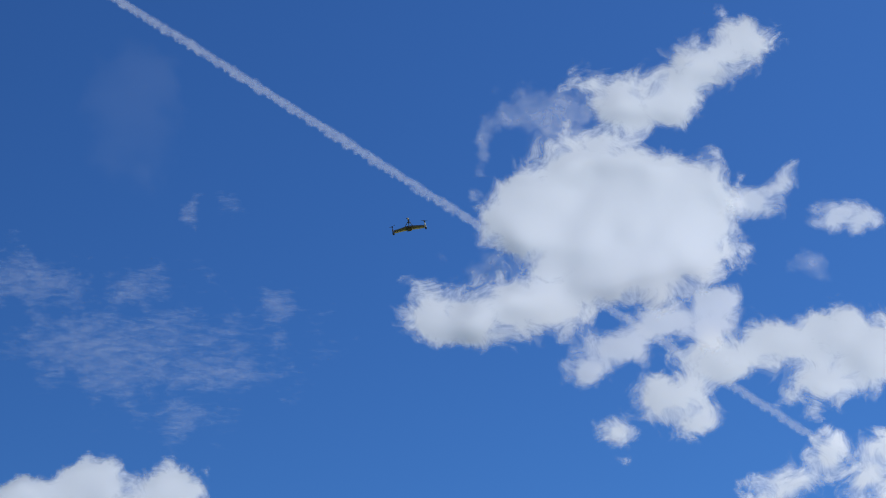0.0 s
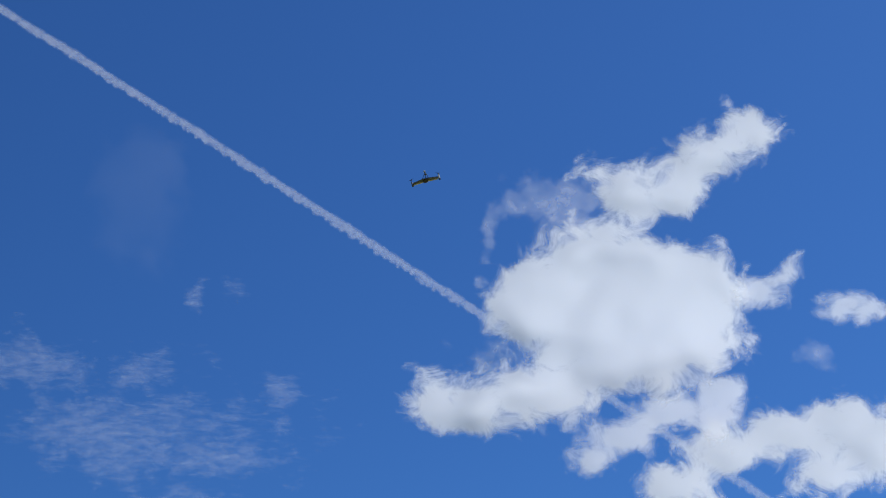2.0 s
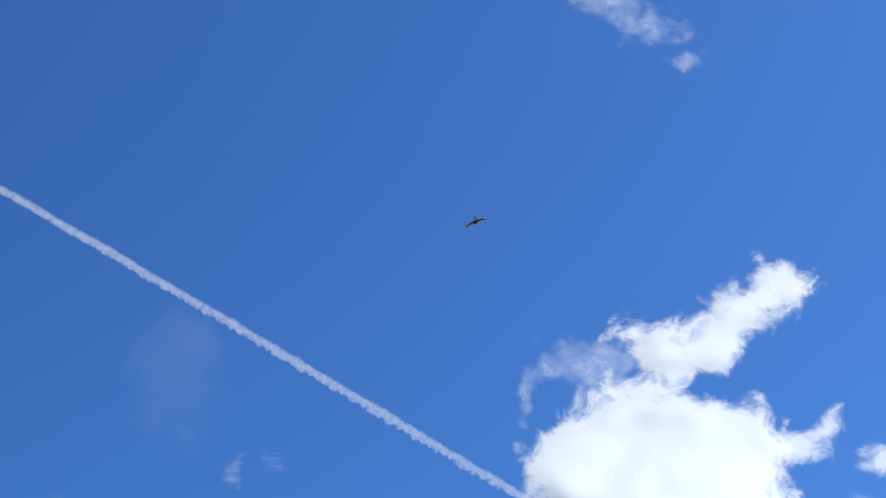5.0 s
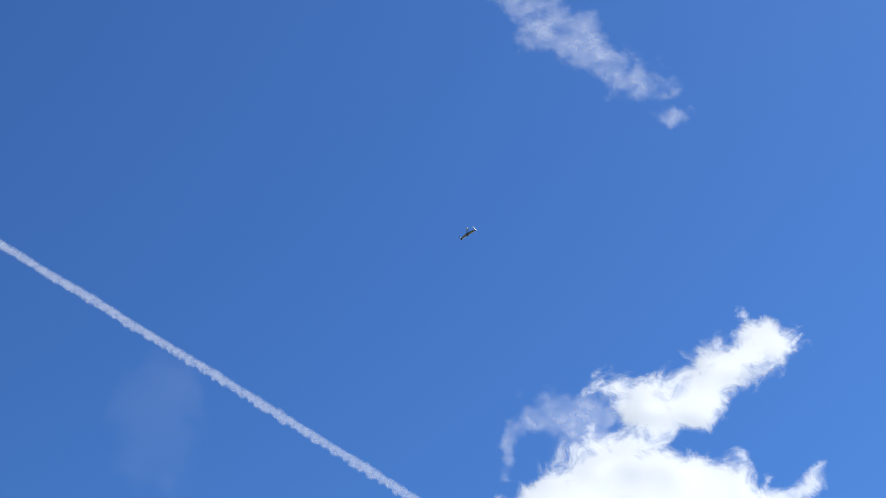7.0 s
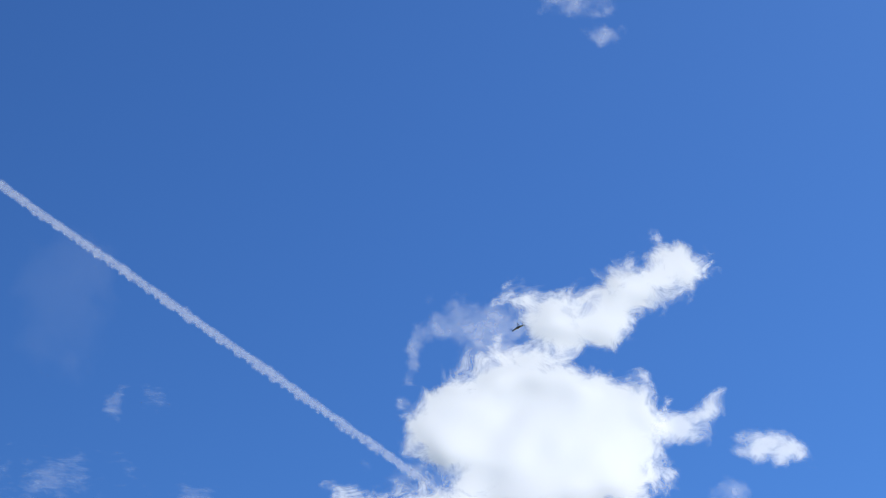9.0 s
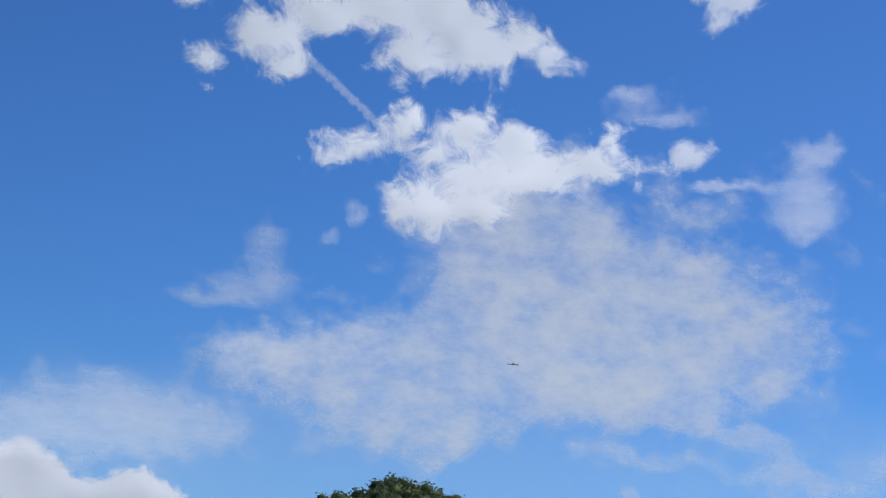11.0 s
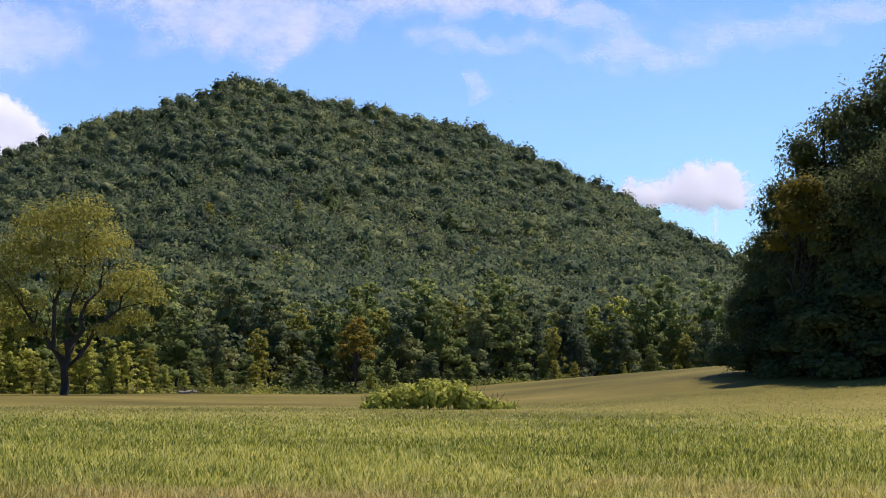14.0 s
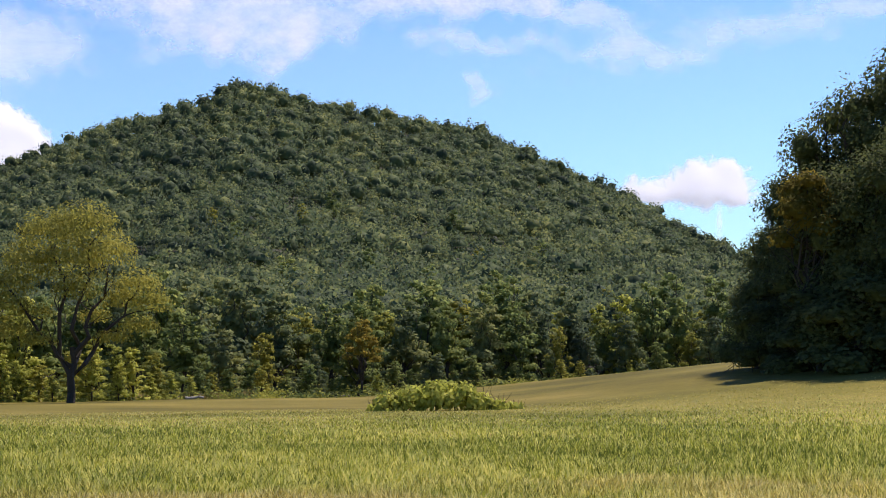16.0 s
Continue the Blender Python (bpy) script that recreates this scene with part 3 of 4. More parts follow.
    veil = [(300, -330, 260, 170), (150, -420, 130, 90), (470, -260, 230, 110), (180, -230, 190, 90), (-20, -160, 180, 80),
            (-200, -170, 130, 55), (20, -85, 150, 45), (380, -170, 90, 50), (300, -190, 120, 60)]
    build_cloud("veil_cloud", PEAK, (1060, 150), peak([(20 + (a - 20) * 1.15, -85 + (b + 85) * 1.15, c * 1.15, e * 1.15) for a, b, c, e in veil]),
                VEIL, "wide thin milky cloud sheet with small holes", distance=4200, seed=23, rag=0.75, thick=25, step=8)
    build_cloud("streak_cloud", PEAK, (450, 140), peak([(-330, -290, 110, 26), (-240, -330, 70, 30), (-270, -390, 50, 40)]), STREAK, "thin brushed streak of cirrus", distance=4300, seed=24, thick=6, step=8)
    build_cloud("streak_cloud", PEAK, (1600, 330), peak([(960, -105, 190, 34), (1120, -150, 120, 30), (700, -60, 200, 30), (620, -120, 120, 22), (420, -70, 120, 24)]), STREAK, "long pale streak of thin cloud", distance=4300, seed=25, thick=6, step=8)
    build_cloud("cloud", PEAK, (1226, 463), peak([(442, 24, 26, 20), (422, -6, 24, 20)]), STREAK, "tiny pale puff of cloud", distance=4500, seed=26, thick=6, step=3)
    build_cloud("cloud", PEAK, (1590, 620), peak([(745, 198, 62, 24), (820, 180, 58, 38), (885, 172, 42, 38), (905, 205, 40, 20)]), CUMULUS, "small bright flat-bottomed cumulus cloud over the ridge", distance=4600, seed=27, rag=0.35, thick=26, step=4, edge=20.0)
    build_cloud("cloud", PEAK, (1640, 735), peak([(850, 292, 60, 18)]), SMALL, "low white cloud behind the ridge", distance=4600, seed=28, thick=15, step=5)
    build_cloud("plume", PEAK, (1657, 696), peak([(872, 225 + 18 * i, 6, 20) for i in range(5)]), BAND, "thin pale upright plume under a small cumulus cloud",
                distance=4500, seed=33, thick=4, step=3, billow=1.0, rag=0.4)
    build_cloud("cloud", PEAK, (250, 530), peak([(-720, 70, 80, 70), (-640, 75, 75, 75), (-560, 110, 75, 70), (-450, 95, 75, 70), (-375, 115, 55, 60), (-600, 180, 200, 60), (-820, 100, 90, 70)]),
        CUMULUS, "bright heaped cumulus cloud behind the hill's shoulder", distance=4600, seed=29, rag=0.35, thick=60, step=5, edge=28.0)
    build_cloud("thin_haze", PEAK, (1100, 420), peak([(300, 40, 600, 210), (-450, 20, 420, 210), (950, 60, 420, 260), (1300, 60, 300, 220)]), THIN, "thin milky veil of high haze over the hill",
                distance=4400, seed=32, thick=4, step=24, rag=0.5, rag_scale=0.004, billow=0)
    build_cloud("haze", PEAK, (280, 400), peak([(-480, -30, 200, 60), (-360, -60, 90, 50), (-700, -30, 150, 50), (-520, -110, 110, 50)]), STREAK, "thin pale haze above a cumulus cloud", distance=4300, seed=30, thick=5, step=10)


build_clouds()


def build_contrail():
    """A long straight trail, a little bowed at its old end."""
    lobes = []
    for i in range(-210, 131):
        along = i * 7.5
        bow = 0.00001 * min(0.0, along + 250) ** 2
        lobes.append((835 + along * 0.846 - bow * 0.53, 391 + along * 0.533 + bow * 0.85, 9, 5.8))
    rng = np.random.default_rng(41)
    for along in np.arange(-1500, 960, 13.0):
        a, off = along + rng.uniform(-4, 4), rng.uniform(6, 10)
        lobes.append((835 + a * 0.846 - off * 0.53, 391 + a * 0.533 + off * 0.85, rng.uniform(2.5, 4.5), rng.uniform(3, 6)))
    return build_cloud("contrail", HIGH, (835, 396), lobes, TRAIL, "straight white contrail frayed along one edge",
                distance=4300, step=4, rag=0.6, rag_scale=0.05, thick=4, seed=31, category="contrail", billow=1.2)


CONTRAIL = build_contrail()

# ---- trees at the field's edge ----
def bearing(px):
    """Bearing in degrees, left positive, of a place px along the wood's edge (58.8 to a degree)."""
    return -4.97 - (px - 784) / 58.8


def at_edge(px, distance):
    t = math.radians(bearing(px))
    x, y = -distance * math.sin(t), distance * math.cos(t)
    return x, y, float(land(x, y))


def build_big_tree():
    """The lone tree before the wood: forked trunk, dome of fine drooping yellow-green leaves and a low side bough."""
    lobes = [(-1.6, 0, 13.6, 3.2, 2.6), (1.0, 0.5, 14.4, 3.2, 2.6), (-3.6, 0.3, 11.2, 2.4, 2.6), (3.0, -0.4, 12.0, 2.6, 2.4), (0, 0, 11, 3.4, 3.0),
             (5.4, 0.2, 9.4, 2.4, 1.9), (6.8, 0, 8.0, 1.8, 1.5), (4.2, 0.6, 8.3, 1.9, 1.4), (-5.2, -0.3, 8.0, 2.0, 1.7), (-3.0, 1.0, 7.2, 1.9, 1.4), (2.0, 1.4, 7.0, 1.6, 1.0),
             (3.4, -0.6, 5.2, 1.8, 0.9), (0.2, -1.6, 9.0, 2.2, 1.8), (-5.0, 0.4, 5.8, 2.0, 1.5), (-2.6, -0.6, 5.0, 1.6, 1.1), (5.6, 0.5, 6.2, 1.9, 1.3), (-4.6, 0, 9.6, 2.2, 2.0)]
    rng = np.random.default_rng(5)
    root = new("tree")
    forks = [((0, 0, 3.0), (-4.4, 0, 8.6)), ((0, 0, 2.2), (-1.6, 0.4, 12.5)), ((0.1, 0, 2.6), (1.4, 0, 13.0)), ((0.1, 0, 2.2), (4.6, 0, 8.4)), ((0.2, 0, 4.0), (3.0, 0.3, 10.6))]
    bm = bmesh.new()
    limb(bm, bend(rng, (0, 0, -0.4), (0.1, 0, 4.6), 5, 0.03), 0.38, 0.22, 10)
    part("trunk", bm, BARK, root)
    for a, b in forks:
        bm = bmesh.new()
        path = bend(rng, a, b, 6, 0.05)
        limb(bm, path, 0.23, 0.07, 7)
        for k in range(8):
            p = path[2 + k % 4]
            d = Vector(rng.normal(0, 1, 3))
            d.z = abs(d.z) + 0.3
            limb(bm, bend(rng, p, p + d.normalized() * rng.uniform(1.6, 3.4), 4, 0.1), 0.08, 0.02, 4)
        part("limb", bm, BARK, root)
    p, d = crown_points(rng, lobes, 18000, 0.5)
    part_mesh("crown", quad_mesh("crown", leaf_cloud(rng, p, d, 0.13, 0.8), OLIVE_LEAF), root, "fine drooping yellow-green leaves")
    root.matrix_world = pose(*at_edge(187, 176), 0, 0, 8) @ Matrix.Scale(1.1, 4)
    tagged(root, "lone spreading tree with yellow-green leaves and a forked trunk", "tree")


build_big_tree()


def build_edge_trees():
    """The wood's edge: each tree is an object, a few kinds copied at many sizes."""
    def kinds(mat, count, height, width, low, leaves, leaf, seed):
        out = []
        for k in range(count):
            r = np.random.default_rng(seed + k)
            out.append(make_tree("tree", seed + k, height, ragged_lobes(r, height, width, low, 24), mat, int(leaves * 0.95), leaf * 0.84, 0.14, 0.15, 0.6, solid=0.5, twigs=1, mass=2))
        return out
    green, dark = kinds(WOOD_LEAF, 3, 10.0, 6.4, -0.12, 2700, 0.235, 40), kinds(HAZY_HILL_LEAF, 2, 10.0, 6.4, -0.12, 2700, 0.235, 60)
    lime, yellow = kinds(LIME_LEAF, 3, 10.0, 5.4, -0.15, 2400, 0.2, 80), kinds(YELLOW_LEAF, 2, 10.0, 6.0, -0.1, 2200, 0.2, 90)
    orange = kinds(ORANGE_LEAF, 1, 8.6, 4.6, 0.42, 1500, 0.2, 99)
    text = {"g": (green, "green broadleaf tree at the foot of the wooded hill"), "d": (dark, "dark green tree at the foot of the wooded hill"),
            "l": (lime, "young lime-green tree at the edge of the hayfield"), "y": (yellow, "yellowing broadleaf tree at the edge of the wood"),
            "o": (orange, "tree with a crown turning orange at the wood's edge")}
    # place along the edge, height in metres, spread, distance, kind
    plan = [(-300, 9, 1.2, 200, "l"), (-255, 10, 1.2, 205, "y"), (-215, 9.5, 1.2, 196, "l"), (-170, 10.5, 1.1, 204, "g"), (-130, 9, 1.2, 198, "l"), (-90, 10, 1.1, 204, "y"),
            (-50, 9.5, 1.2, 197, "l"), (-10, 11, 1.1, 206, "y"), (25, 9.5, 1.2, 197, "l"), (60, 8.5, 1.2, 203, "y"), (95, 7.5, 1.3, 199, "l"), (135, 8, 1.2, 205, "g"), (225, 6.5, 1.4, 196, "l"),
            (265, 6.0, 1.4, 200, "l"), (300, 9, 1.1, 212, "g"), (335, 11.5, 1.1, 216, "g"), (330, 5, 1.3, 196, "y"), (385, 7.5, 1.3, 206, "g"), (405, 11, 1.1, 222, "d"), (450, 6, 1.3, 212, "d"),
            (470, 12.5, 1.2, 236, "d"), (520, 8, 1.1, 226, "y"), (500, 4.5, 1.5, 208, "g"), (545, 10, 1.2, 236, "d"), (590, 11, 1.2, 244, "y"), (612, 5, 1.2, 214, "d"), (640, 9, 1.1, 232, "g"),
            (688, 8.6, 1.2, 222, "g"), (735, 10.8, 1.1, 240, "y"), (700, 11.5, 1.1, 250, "g"), (770, 9, 1.1, 228, "d"), (800, 11.5, 1.2, 244, "g"), (845, 8, 1.1, 224, "g"), (875, 12.5, 1.3, 246, "y"),
            (905, 8, 1.1, 228, "d"), (925, 11, 1.2, 246, "g"), (965, 7, 1.3, 230, "g"), (990, 10, 1.1, 248, "d"), (1040, 7.2, 0.9, 230, "y"), (1045, 2.6, 2.2, 222, "y"), (1085, 5.4, 1.2, 234, "d"),
            (1120, 6.8, 1.1, 240, "g"), (1160, 6.5, 1.1, 238, "d"), (1185, 9, 1.2, 252, "d"), (1215, 5, 1.3, 238, "g"), (1270, 6.4, 1.2, 240, "y"), (1245, 8, 1.2, 254, "d"), (1310, 6, 1.3, 240, "d"),
            (1345, 8, 1.2, 246, "g"), (430, 3.0, 2.0, 205, "y"), (560, 2.6, 2.2, 214, "g"), (750, 4.0, 1.6, 220, "g"), (820, 4.5, 1.6, 220, "d"), (890, 4.0, 1.6, 222, "g"), (360, 3, 1.8, 194, "l"),
            (290, 3.4, 2.0, 192, "l"), (70, 4.0, 2.0, 190, "l"), (-30, 4.2, 2.0, 190, "l"), (-120, 4.2, 2.0, 190, "y"), (-220, 4.0, 2.0, 190, "l"),
            (432, 12, 0.9, 430, "y"), (590, 12, 0.9, 440, "y"), (470, 12, 1.0, 390, "g"), (900, 11, 0.9, 380, "y"), (1010, 11.5, 1.0, 420, "g"), (705, 12, 1.0, 345, "g"), (330, 12, 1.0, 330, "g"),
            (820, 12, 1.0, 310, "g"), (560, 13, 1.0, 300, "g"), (930, 12, 1.0, 300, "g"), (1130, 10, 1.0, 320, "y"), (640, 12, 1.0, 480, "g"), (860, 12, 1.0, 460, "g"), (250, 12, 1.0, 400, "y")]
    more = np.random.default_rng(31)
    plan += [(px + more.uniform(-12, 12), more.uniform(8.5, 12.0), more.uniform(0.85, 1.1), more.uniform(240, 262), "gdgyggdl"[int(more.integers(0, 8))]) for px in range(-280, 1370, 32)]
    plan += [(px + more.uniform(-10, 10), more.uniform(3.2, 5.6), 1.3, more.uniform(184, 190), "llyl"[int(more.integers(0, 4))]) for px in range(-280, 330, 34)]
    plan += [(px + more.uniform(-20, 20), more.uniform(2.2, 4.2), 1.3, 190 + 46 * (px - 250) / 900, "glgy"[int(more.integers(0, 4))]) for px in range(350, 1280, 62)]
    plan += [(px + 34, h * 0.85, wide, dist - 2, kind) for px, h, wide, dist, kind in plan if wide >= 1.8]
    for i, (px, h, wide, dist, kind) in enumerate(plan):
        pool, label = text[kind]
        h *= 1.35 if px < 140 and h > 5 else 1.3 if kind in "gd" and h > 5 and dist < 260 else 1.0
        wide = min(wide, 1.4)
        if dist > 290:
            dist, h = dist * 1.38, h * 1.25
        x, y, z = at_edge(px, dist)
        ob = copy_thing(pool[i % len(pool)], pose(x, y, z, 0, 0, i * 77 % 360))
        ob.scale = (h / 10 * wide, h / 10 * wide, h / 10)
        tagged(ob, label, "tree", "trees along the wood's edge")
    for i, (px, h, wide) in enumerate([(474, 12.5, 0.8), (486, 11, 1.0), (441, 11, 0.7), (462, 10, 0.9), (735, 11.5, 1.1), (848, 12, 1.2), (962, 12, 1.1), (1280, 12, 1.2), (300, 11, 1.2), (560, 11, 1.1)]):
        x, y, z = at_edge(px, TOP - 4)
        ob = copy_thing(dark[i % 2], pose(x, y, z, 0, 0, i * 77))
        ob.scale = (h / 10 * wide * 0.8, h / 10 * wide * 0.8, h / 10)
        tagged(ob, "dark tree standing above the woods on the hill's crest", "tree", "trees on the crest")
    x, y, z = at_edge(692, 213)
    tagged(orange[0], text["o"][1], "tree")
    orange[0].matrix_world = pose(x, y, z)
    for ob in green + dark + lime + yellow:
        for o in (*ob.children_recursive, ob):
            bpy.data.objects.remove(o)


build_edge_trees()


def build_bank_trees():
    """Tall dark trees on the bank at the field's east side; shade darkens their leaf colour."""
    pool = []
    for k in range(3):
        r = np.random.default_rng(200 + k)
        pool.append(make_tree("tree", 200 + k, 16.0, random_lobes(r, 16.0, 9.0, -0.1, 16), BANK_SHADE_LEAF, 11500, 0.125, 0.3, 0.25, 0.55, solid=0.42))
    for k in range(2):
        r = np.random.default_rng(220 + k)
        pool.append(make_tree("tree", 220 + k, 6.0, random_lobes(r, 6.0, 5.0, -0.15, 9), BANK_SHADE_LEAF, 5200, 0.12, 0.14, 0.2, 0.5, solid=0.5))
    r = np.random.default_rng(210)
    gold = make_tree("tree", 210, 10.0, random_lobes(r, 11.0, 4.4, 0.5, 8), GOLD_LEAF, 3200, 0.13, 0.16, 0.3, 0.3)
    plan = [(1392, 6.0, 0.9, 132), (1415, 9.0, 0.8, 136), (1455, 11.5, 0.75, 134), (1500, 14.0, 0.7, 132), (1560, 16.5, 0.7, 134), (1480, 9.0, 0.9, 126), (1540, 11.0, 0.9, 124), (1620, 17.0, 0.75, 130),
            (1600, 12.0, 0.9, 122), (1680, 18.0, 0.75, 132), (1670, 13, 0.9, 120), (1740, 19.0, 0.8, 130), (1800, 19.0, 0.8, 128), (1430, 4.0, 1.5, 126), (1420, 3.2, 1.4, 127), (1500, 4.5, 1.6, 121), (1570, 5, 1.6, 119), (1640, 5, 1.6, 118), (1740, 12, 1.0, 118)]
    for i, (px, h, wide, dist) in enumerate(plan):
        h *= 1.3
        x, y, z = at_edge(px - 6, dist)
        low = h < 8
        ob = copy_thing(pool[3 + i % 2 if low else i % 3], pose(x, y, z, 0, 0, i * 103 % 360))
        k = h / 6 if low else h / 16
        ob.scale = (k * wide * (1.0 if low else 1.25), k * wide * (1.0 if low else 1.25), k)
        tagged(ob, "tall dark green broadleaf tree on a grassy bank, shade put into its colour", "tree", "trees on the bank")
    for ob in pool:
        for o in (*ob.children_recursive, ob):
            bpy.data.objects.remove(o)
    x, y, z = at_edge(1478, 123)
    gold.matrix_world = pose(x, y, z) @ Matrix.Scale(1.2, 4)
    tagged(gold, "slender tree with yellowing crown before dark trees", "tree")


build_bank_trees()


def build_bush():
    rng = np.random.default_rng(8)
    root = new("bush")
    lobes = [(-2.7, 0, 0.55, 0.9, 0.65), (-1.6, 0.2, 0.7, 1.0, 0.75), (-0.4, 0, 0.8, 1.1, 0.85), (0.7, 0.1, 0.8, 1.1, 0.8), (1.7, 0, 0.55, 0.9, 0.6), (2.7, -0.1, 0.4, 0.8, 0.45), (3.5, 0, 0.25, 0.5, 0.3), (-3.4, 0, 0.3, 0.5, 0.4)]
    p, d = crown_points(rng, lobes, 3000, 0.4)
    p[:, 2] = np.abs(p[:, 2] - 0.42)
    part_mesh("foliage", quad_mesh("foliage", leaf_cloud(rng, p, d, 0.14), BUSH_LEAF), root)
    for lo in lobes:
        bm = bmesh.new()
        for k in range(7):
            a = Vector((lo[0] + rng.normal(0, 0.2), lo[1] + rng.normal(0, 0.2), -0.05))
            limb(bm, bend(rng, a, a + Vector((rng.normal(0, 0.4), rng.normal(0, 0.3), lo[2] + lo[4] * 0.7)), 4, 0.06), 0.02, 0.006, 4)
        part("stem", bm, BARK, root)
    root.matrix_world = pose(*at_edge(838, 101), 0, 0, 3) @ Matrix.Diagonal((1.08, 1.1, 1.36, 1))
    tagged(root, "low spreading bush with large light green leaves in the hayfield", "bush")


build_bush()


def build_weeds():
    """Tawny dry weeds along the wood's foot."""
    rng = np.random.default_rng(9)
    spots = [(400, 197, 1.0, 1.6), (440, 200, 0.9, 1.4), (478, 203, 1.1, 1.5), (500, 204, 1.3, 1.0), (300, 192, 1.0, 1.6)]
    for px, dist, h, w in spots:
        n = 420
        foot = np.stack([rng.normal(0, w * 0.6, n), rng.normal(0, w * 0.4, n), np.full(n, -0.03)], 1)
        tall = rng.uniform(0.35, 1.0, n)[:, None] * h * np.exp(-(foot[:, :1] / w) ** 2)
        tip = foot + np.concatenate([rng.normal(0, 0.22, (n, 2)) * tall, tall], 1)
        a = rng.uniform(0, 6.28, n)
        side = np.stack([np.cos(a), np.sin(a), np.zeros(n)], 1) * 0.035
        mid = foot * 0.4 + tip * 0.6
        ob = new("weeds", quad_mesh("weeds", np.stack([foot - side * 0.4, mid + side, tip, mid - side], 1).reshape(-1, 3), DRY_LEAF))
        ob.matrix_world = pose(*at_edge(px, dist))
        tagged(ob, "clump of tawny dry weeds at the field's edge", "weeds", "weed clumps", kind="stuff")
    for i in range(46):
        px = -260 + i * 35 + rng.uniform(-12, 12)
        dist = 187 + 3 * rng.random() + 46 * min(max((px - 250) / 900, 0.0), 1.0)
        n, w, h = 150, rng.uniform(0.9, 1.7), rng.uniform(0.5, 1.2)
        p = np.stack([rng.normal(0, w, n), rng.normal(0, 0.6, n), np.abs(rng.normal(0, 0.5, n)) * h], 1)
        ob = new("weeds", quad_mesh("weeds", leaf_cloud(rng, p, np.tile((0.0, -0.6, 0.8), (n, 1)), 0.17), LIME_LEAF if i % 3 else WOOD_LEAF))
        ob.matrix_world = pose(*at_edge(px, dist))
        tagged(ob, "low green weeds at the foot of the wood", "weeds", "green weed clumps", kind="stuff")


build_weeds()


def build_log():
    """A bleached fallen log among the weeds."""
    rng = np.random.default_rng(21)
    pale = surface("bleached_wood", [(0.2, (0.2, 0.18, 0.14)), (0.8, (0.42, 0.38, 0.32))], 4.0, 0.9, 0.6)
    root = new("fallen_log")
    bm = bmesh.new()
    limb(bm, bend(rng, (-0.9, 0, 0.13), (0.9, 0.1, 0.16), 6, 0.03), 0.17, 0.11, 9)
    part("trunk", bm, pale, root)
    bm = bmesh.new()
    limb(bm, bend(rng, (0.3, 0, 0.2), (0.8, -0.2, 0.6), 4, 0.05), 0.05, 0.02, 6)
    part("branch_stub", bm, pale, root)
    root.matrix_world = pose(*at_edge(400, 191), 0, 0, 5)
    tagged(root, "bleached fallen log lying in weeds at the field's edge", "log")


build_log()


def build_grass():
    """Long grass where the field lies near: bent blades, thinning out with distance."""
    rng = np.random.default_rng(12)
    n = 250000
    u = rng.random(n)
    r = 19.0 / (1 - u * (1 - 19.0 / 112.0))
    t = np.radians(rng.uniform(-20, 14, n))
    x, y = -r * np.sin(t), r * np.cos(t)
    patch = np.array([noise.noise(Vector((a * 0.35, b * 0.12, 0))) + 0.9 * noise.noise(Vector((a * 1.3, b * 0.6, 5))) for a, b in zip(x.tolist(), y.tolist())])
    h = np.maximum(0.05, 0.11 + 0.1 * patch + 0.12 * rng.random(n) ** 2) * (1.15 - 0.9 * smooth((r - 40) / 75))
    w = 0.0055 + r * 0.00022
    a = rng.uniform(0, 6.28, n)
    sway = np.array([noise.noise(Vector((a * 0.9, b * 0.3, 9))) for a, b in zip(x.tolist(), y.tolist())])
    lean = (rng.normal(0, 0.32, n) + 0.25 * sway) * h
    z = land(x, y) - 0.01
    side = np.stack([np.cos(a) * w, np.sin(a) * w, np.zeros(n)], 1)
    base = np.stack([x, y, z], 1)
    tip = base + np.stack([lean, rng.normal(0, 0.3, n) * h, h], 1)
    mid = base * 0.55 + tip * 0.45 + np.stack([np.zeros(n), np.zeros(n), h * 0.12], 1)
    q = np.stack([base - side * 0.6, mid + side, tip, mid - side], 1).reshape(-1, 3)
    tagged(new("grass", quad_mesh("grass", q, GRASS_BLADE)), "long uneven grass, green mixed with straw", "grass", kind="stuff")


build_grass()


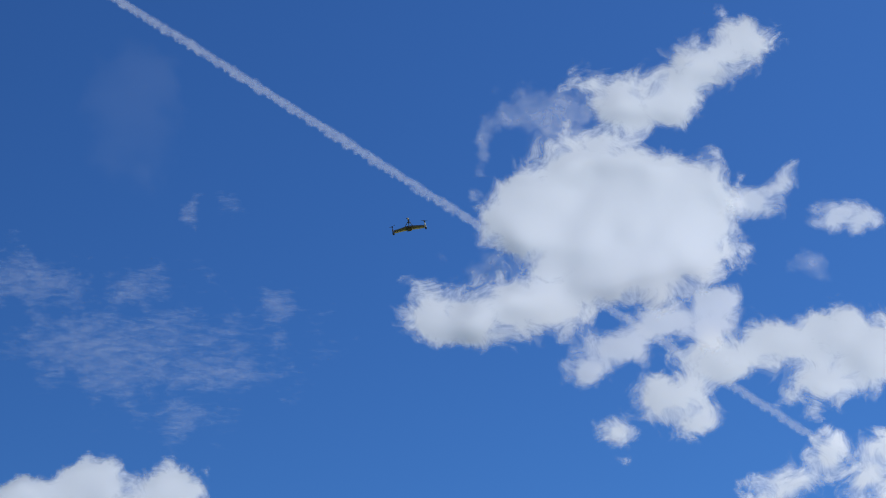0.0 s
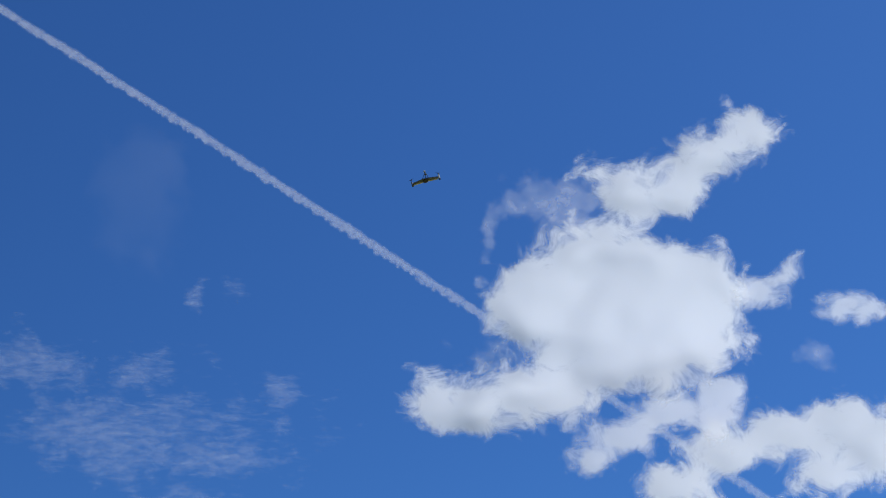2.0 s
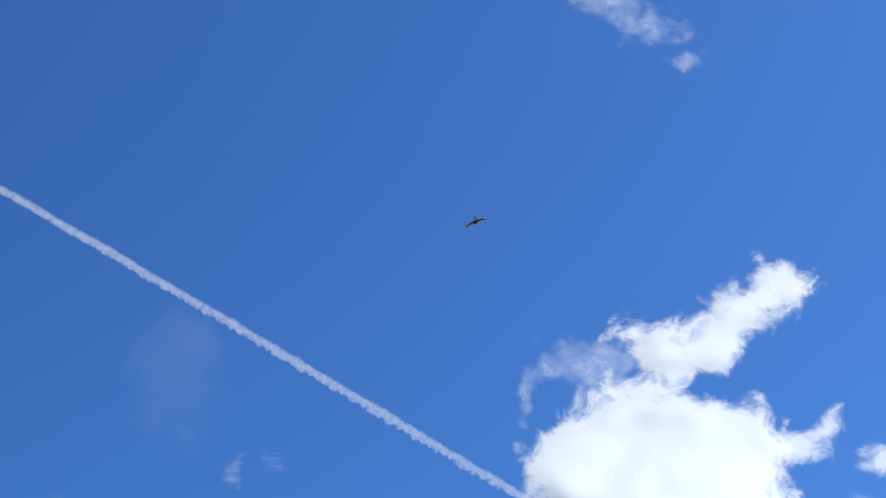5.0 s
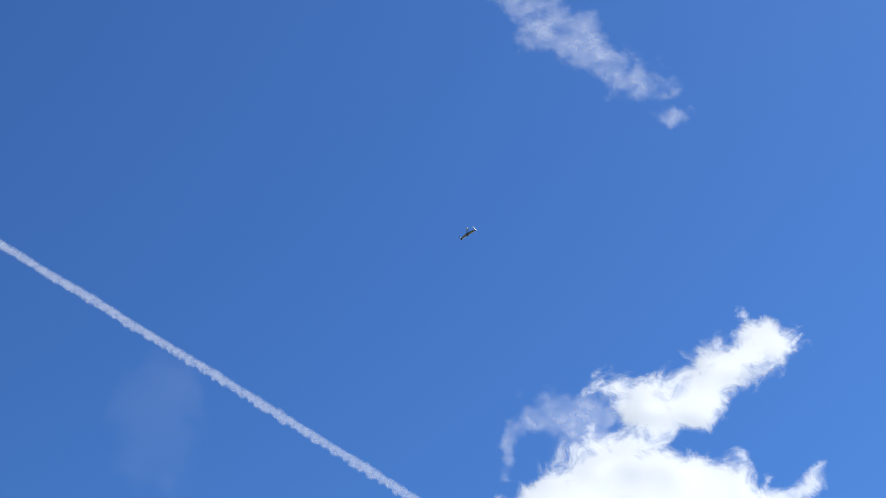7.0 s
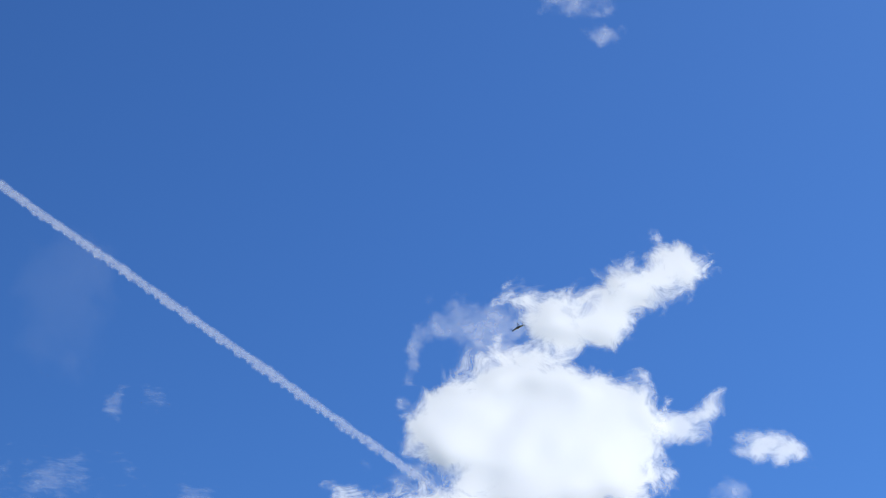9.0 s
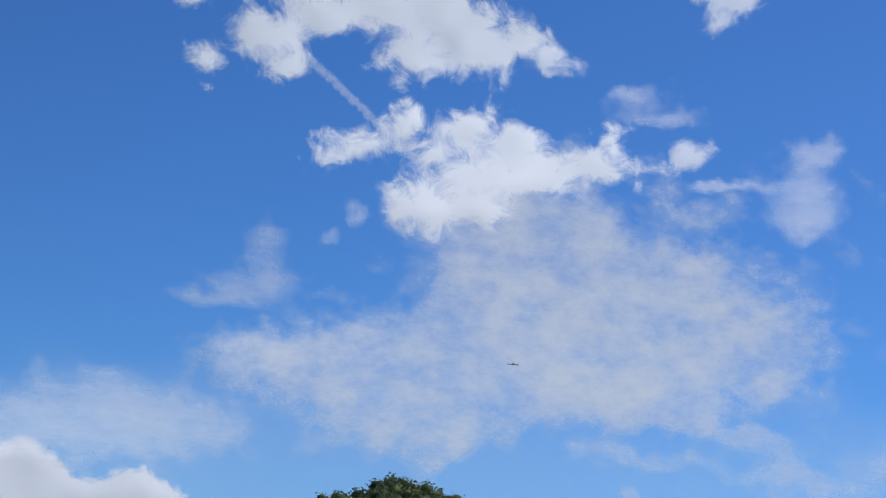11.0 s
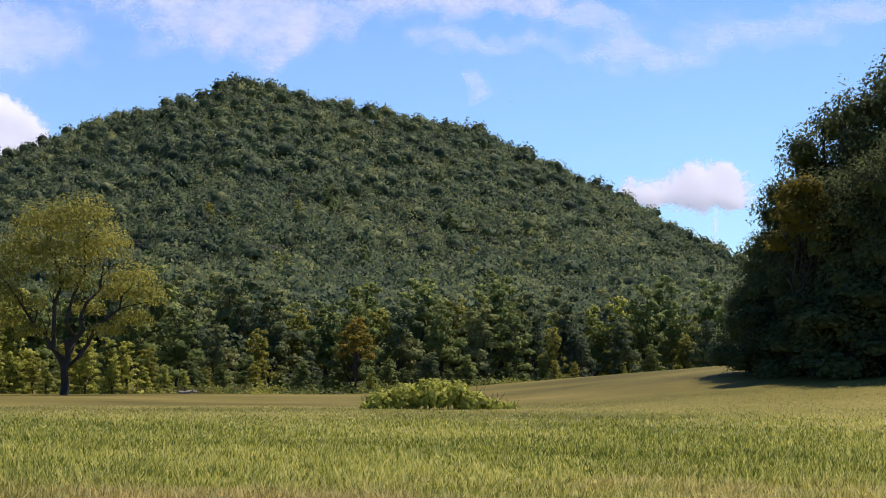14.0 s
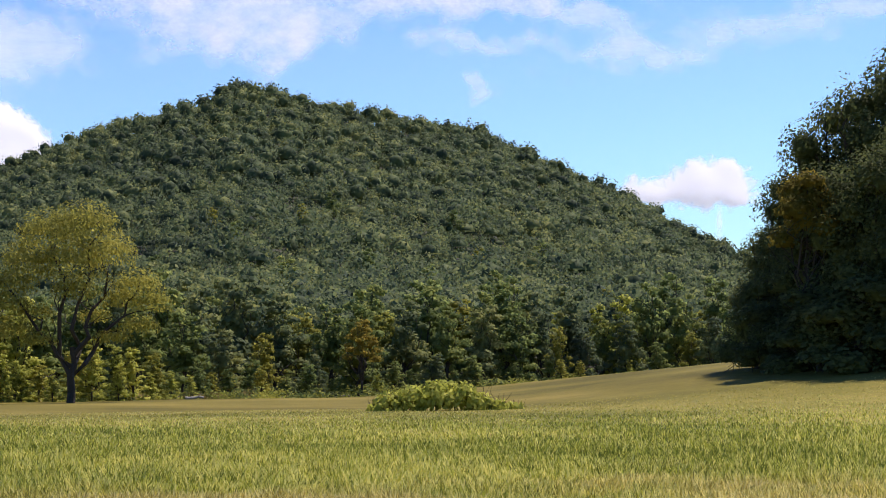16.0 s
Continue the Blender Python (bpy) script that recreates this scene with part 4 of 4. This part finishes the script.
# ---- aircraft ----
def build_aircraft():
    white = surface("white_foam", [(0.2, (0.5, 0.5, 0.5)), (0.8, (0.75, 0.75, 0.76))], 6.0, 0.5, 0.1)
    pale = surface("pale_foam", [(0.2, (0.5, 0.52, 0.56)), (0.8, (0.68, 0.7, 0.74))], 6.0, 0.6, 0.1)
    black = surface("black_carbon", [(0.2, (0.02, 0.021, 0.024)), (0.8, (0.05, 0.052, 0.058))], 8.0, 0.4, 0.1)
    grey = surface("grey_foam", [(0.2, (0.07, 0.09, 0.17)), (0.8, (0.13, 0.16, 0.28))], 7.0, 0.5, 0.15)
    root = new("model_aircraft")

    def box(size, at, rot=(0, 0, 0), taper=1.0):
        bm = bmesh.new()
        bmesh.ops.create_cube(bm, size=1)
        for v in bm.verts:
            k = taper if v.co.z > 0 else 1.0
            v.co = Vector((v.co.x * size[0] * k, v.co.y * size[1] * k, v.co.z * size[2]))
        bmesh.ops.bevel(bm, geom=bm.edges[:], offset=min(size) * 0.25, segments=2, affect="EDGES")
        bm.transform(pose(*at, *rot))
        return bm

    def tube(r, length, at, rot=(0, 0, 0), r2=None):
        bm = bmesh.new()
        bmesh.ops.create_cone(bm, cap_ends=True, segments=14, radius1=r, radius2=r if r2 is None else r2, depth=length)
        bm.transform(pose(*at, *rot))
        return bm

    for side in (-1, 1):
        bm = box((0.46, 0.17, 0.03), (0, 0, 0))
        for v in bm.verts:
            v.co.y = v.co.y * 0.6 + 0.03 if v.co.x * side > 0 else v.co.y * 1.35
        bm.transform(pose(side * 0.25, 0, 0.01, 0, side * 4, 0))
        part("wing", bm, grey, root, "grey foam wing half")
        bm = box((0.44, 0.05, 0.05), (0, 0.125, -0.01))
        for v in bm.verts:
            if v.co.x * side > 0:
                v.co.y -= 0.025
        bm.transform(pose(side * 0.25, 0, 0.004, 0, side * 4, 0))
        part("leading_edge", bm, pale, root, "pale grey foam leading edge")
        pod = part("motor_pod", tube(0.034, 0.15, (side * 0.5, -0.01, -0.005), (0, 0, 0), 0.022), grey if side < 0 else white, root, "upright motor pod")
        part("landing_foot", tube(0.03, 0.06, (side * 0.5, -0.01, -0.1), (0, 0, 0), 0.035), black, pod)
        bm = tube(0.022, 0.05, (side * 0.5, -0.02, 0.115))
        part("motor", bm, black, root)
        bm = box((0.22, 0.02, 0.006), (side * 0.5, -0.02, 0.145), (0, 0, 35 * side))
        part("propeller", bm, black, root, "dark two-bladed propeller")
    part("fuselage", box((0.17, 0.34, 0.085), (0, -0.02, -0.01), taper=0.6), black, root, "dark slim fuselage")
    part("boom", tube(0.012, 0.4, (0, -0.28, 0.01), (90, 0, 0)), black, root)
    part("tail_pod", tube(0.03, 0.1, (0, -0.47, 0.03), (0, 0, 0), 0.022), black, root, "dark tail motor pod")
    part("tail_motor", tube(0.03, 0.05, (0, -0.47, 0.125)), white, root, "white tail motor cap")
    part("propeller", box((0.22, 0.02, 0.006), (0, -0.47, 0.105), (0, 0, 60)), black, root, "dark two-bladed propeller")
    part("battery", box((0.07, 0.13, 0.05), (0, 0.03, 0.055)), white, root, "pale battery pack")
    part("camera_box", box((0.06, 0.06, 0.05), (0.05, 0.1, -0.03)), white, root, "pale camera box")
    for side in (-1, 1):
        part("tail_strut", box((0.018, 0.34, 0.018), (side * 0.07, -0.28, 0.03), (0, 0, side * -14)), grey, root)
    tagged(root, "small dark tricopter model aircraft with white motor pods in flight", "model aircraft")
    return root


# seconds, place in the lens's view, distance in metres, lean
FLIGHT = [(0, 724, 404, 58, 8), (0.5, 760, 361, 60, 9), (1, 762, 326, 63, 10), (1.5, 776, 313, 65, 12), (2, 753, 319, 68, 14), (2.5, 745, 322, 71, 16), (3, 741, 337, 76, 16), (3.5, 806, 378, 82, 16),
          (4, 841, 391, 87, 18), (4.5, 833, 378, 90, 20), (5, 841, 393, 95, 22), (7.5, 813, 364, 112, 35), (8, 801, 343, 120, 35), (10.3, 923, 652, 190, 8), (10.5, 935, 674, 195, 4), (11, 908, 645, 190, 1),
          (11.5, 969, 535, 130, 2), (12, 764, 428, 140, 2), (12.5, 891, 467, 215, 4), (13, 915, 372, 300, 5), (13.5, 900, 300, 420, 5), (14, 905, 180, 560, 5), (14.5, 960, 150, 650, 5), (15, 1120, 155, 720, 5),
          (15.5, 1250, 185, 780, 5), (16, 905, 180, 840, 5)]
AIRCRAFT = build_aircraft()


def motions():
    rows = []
    for t, x, y, d, lean in FLIGHT:
        yaw, pitch, roll = next(w[1:] for w in WALK if abs(w[0] - t) < 0.01)
        k = d / FAR
        place = aim(yaw, pitch, roll) @ Vector(((x - 784) * k, (441 - y) * k, -d))
        rows.append((t, pose(*place, 6, -lean, yaw)))
    walk(AIRCRAFT, rows)
    # the trail drifts on the high wind: seconds, fall and turn
    rest = CONTRAIL.matrix_world.copy()
    walk(CONTRAIL, [(t, rest @ pose(0, -1.276 * fall, 0, 0, 0, turn)) for t, fall, turn in
                    [(0, 0, 0), (2.5, 10, 0), (5, 36, 0), (8, 46, 0), (10.4, 72, 2.3), (16, 110, 2.3)]])


motions()
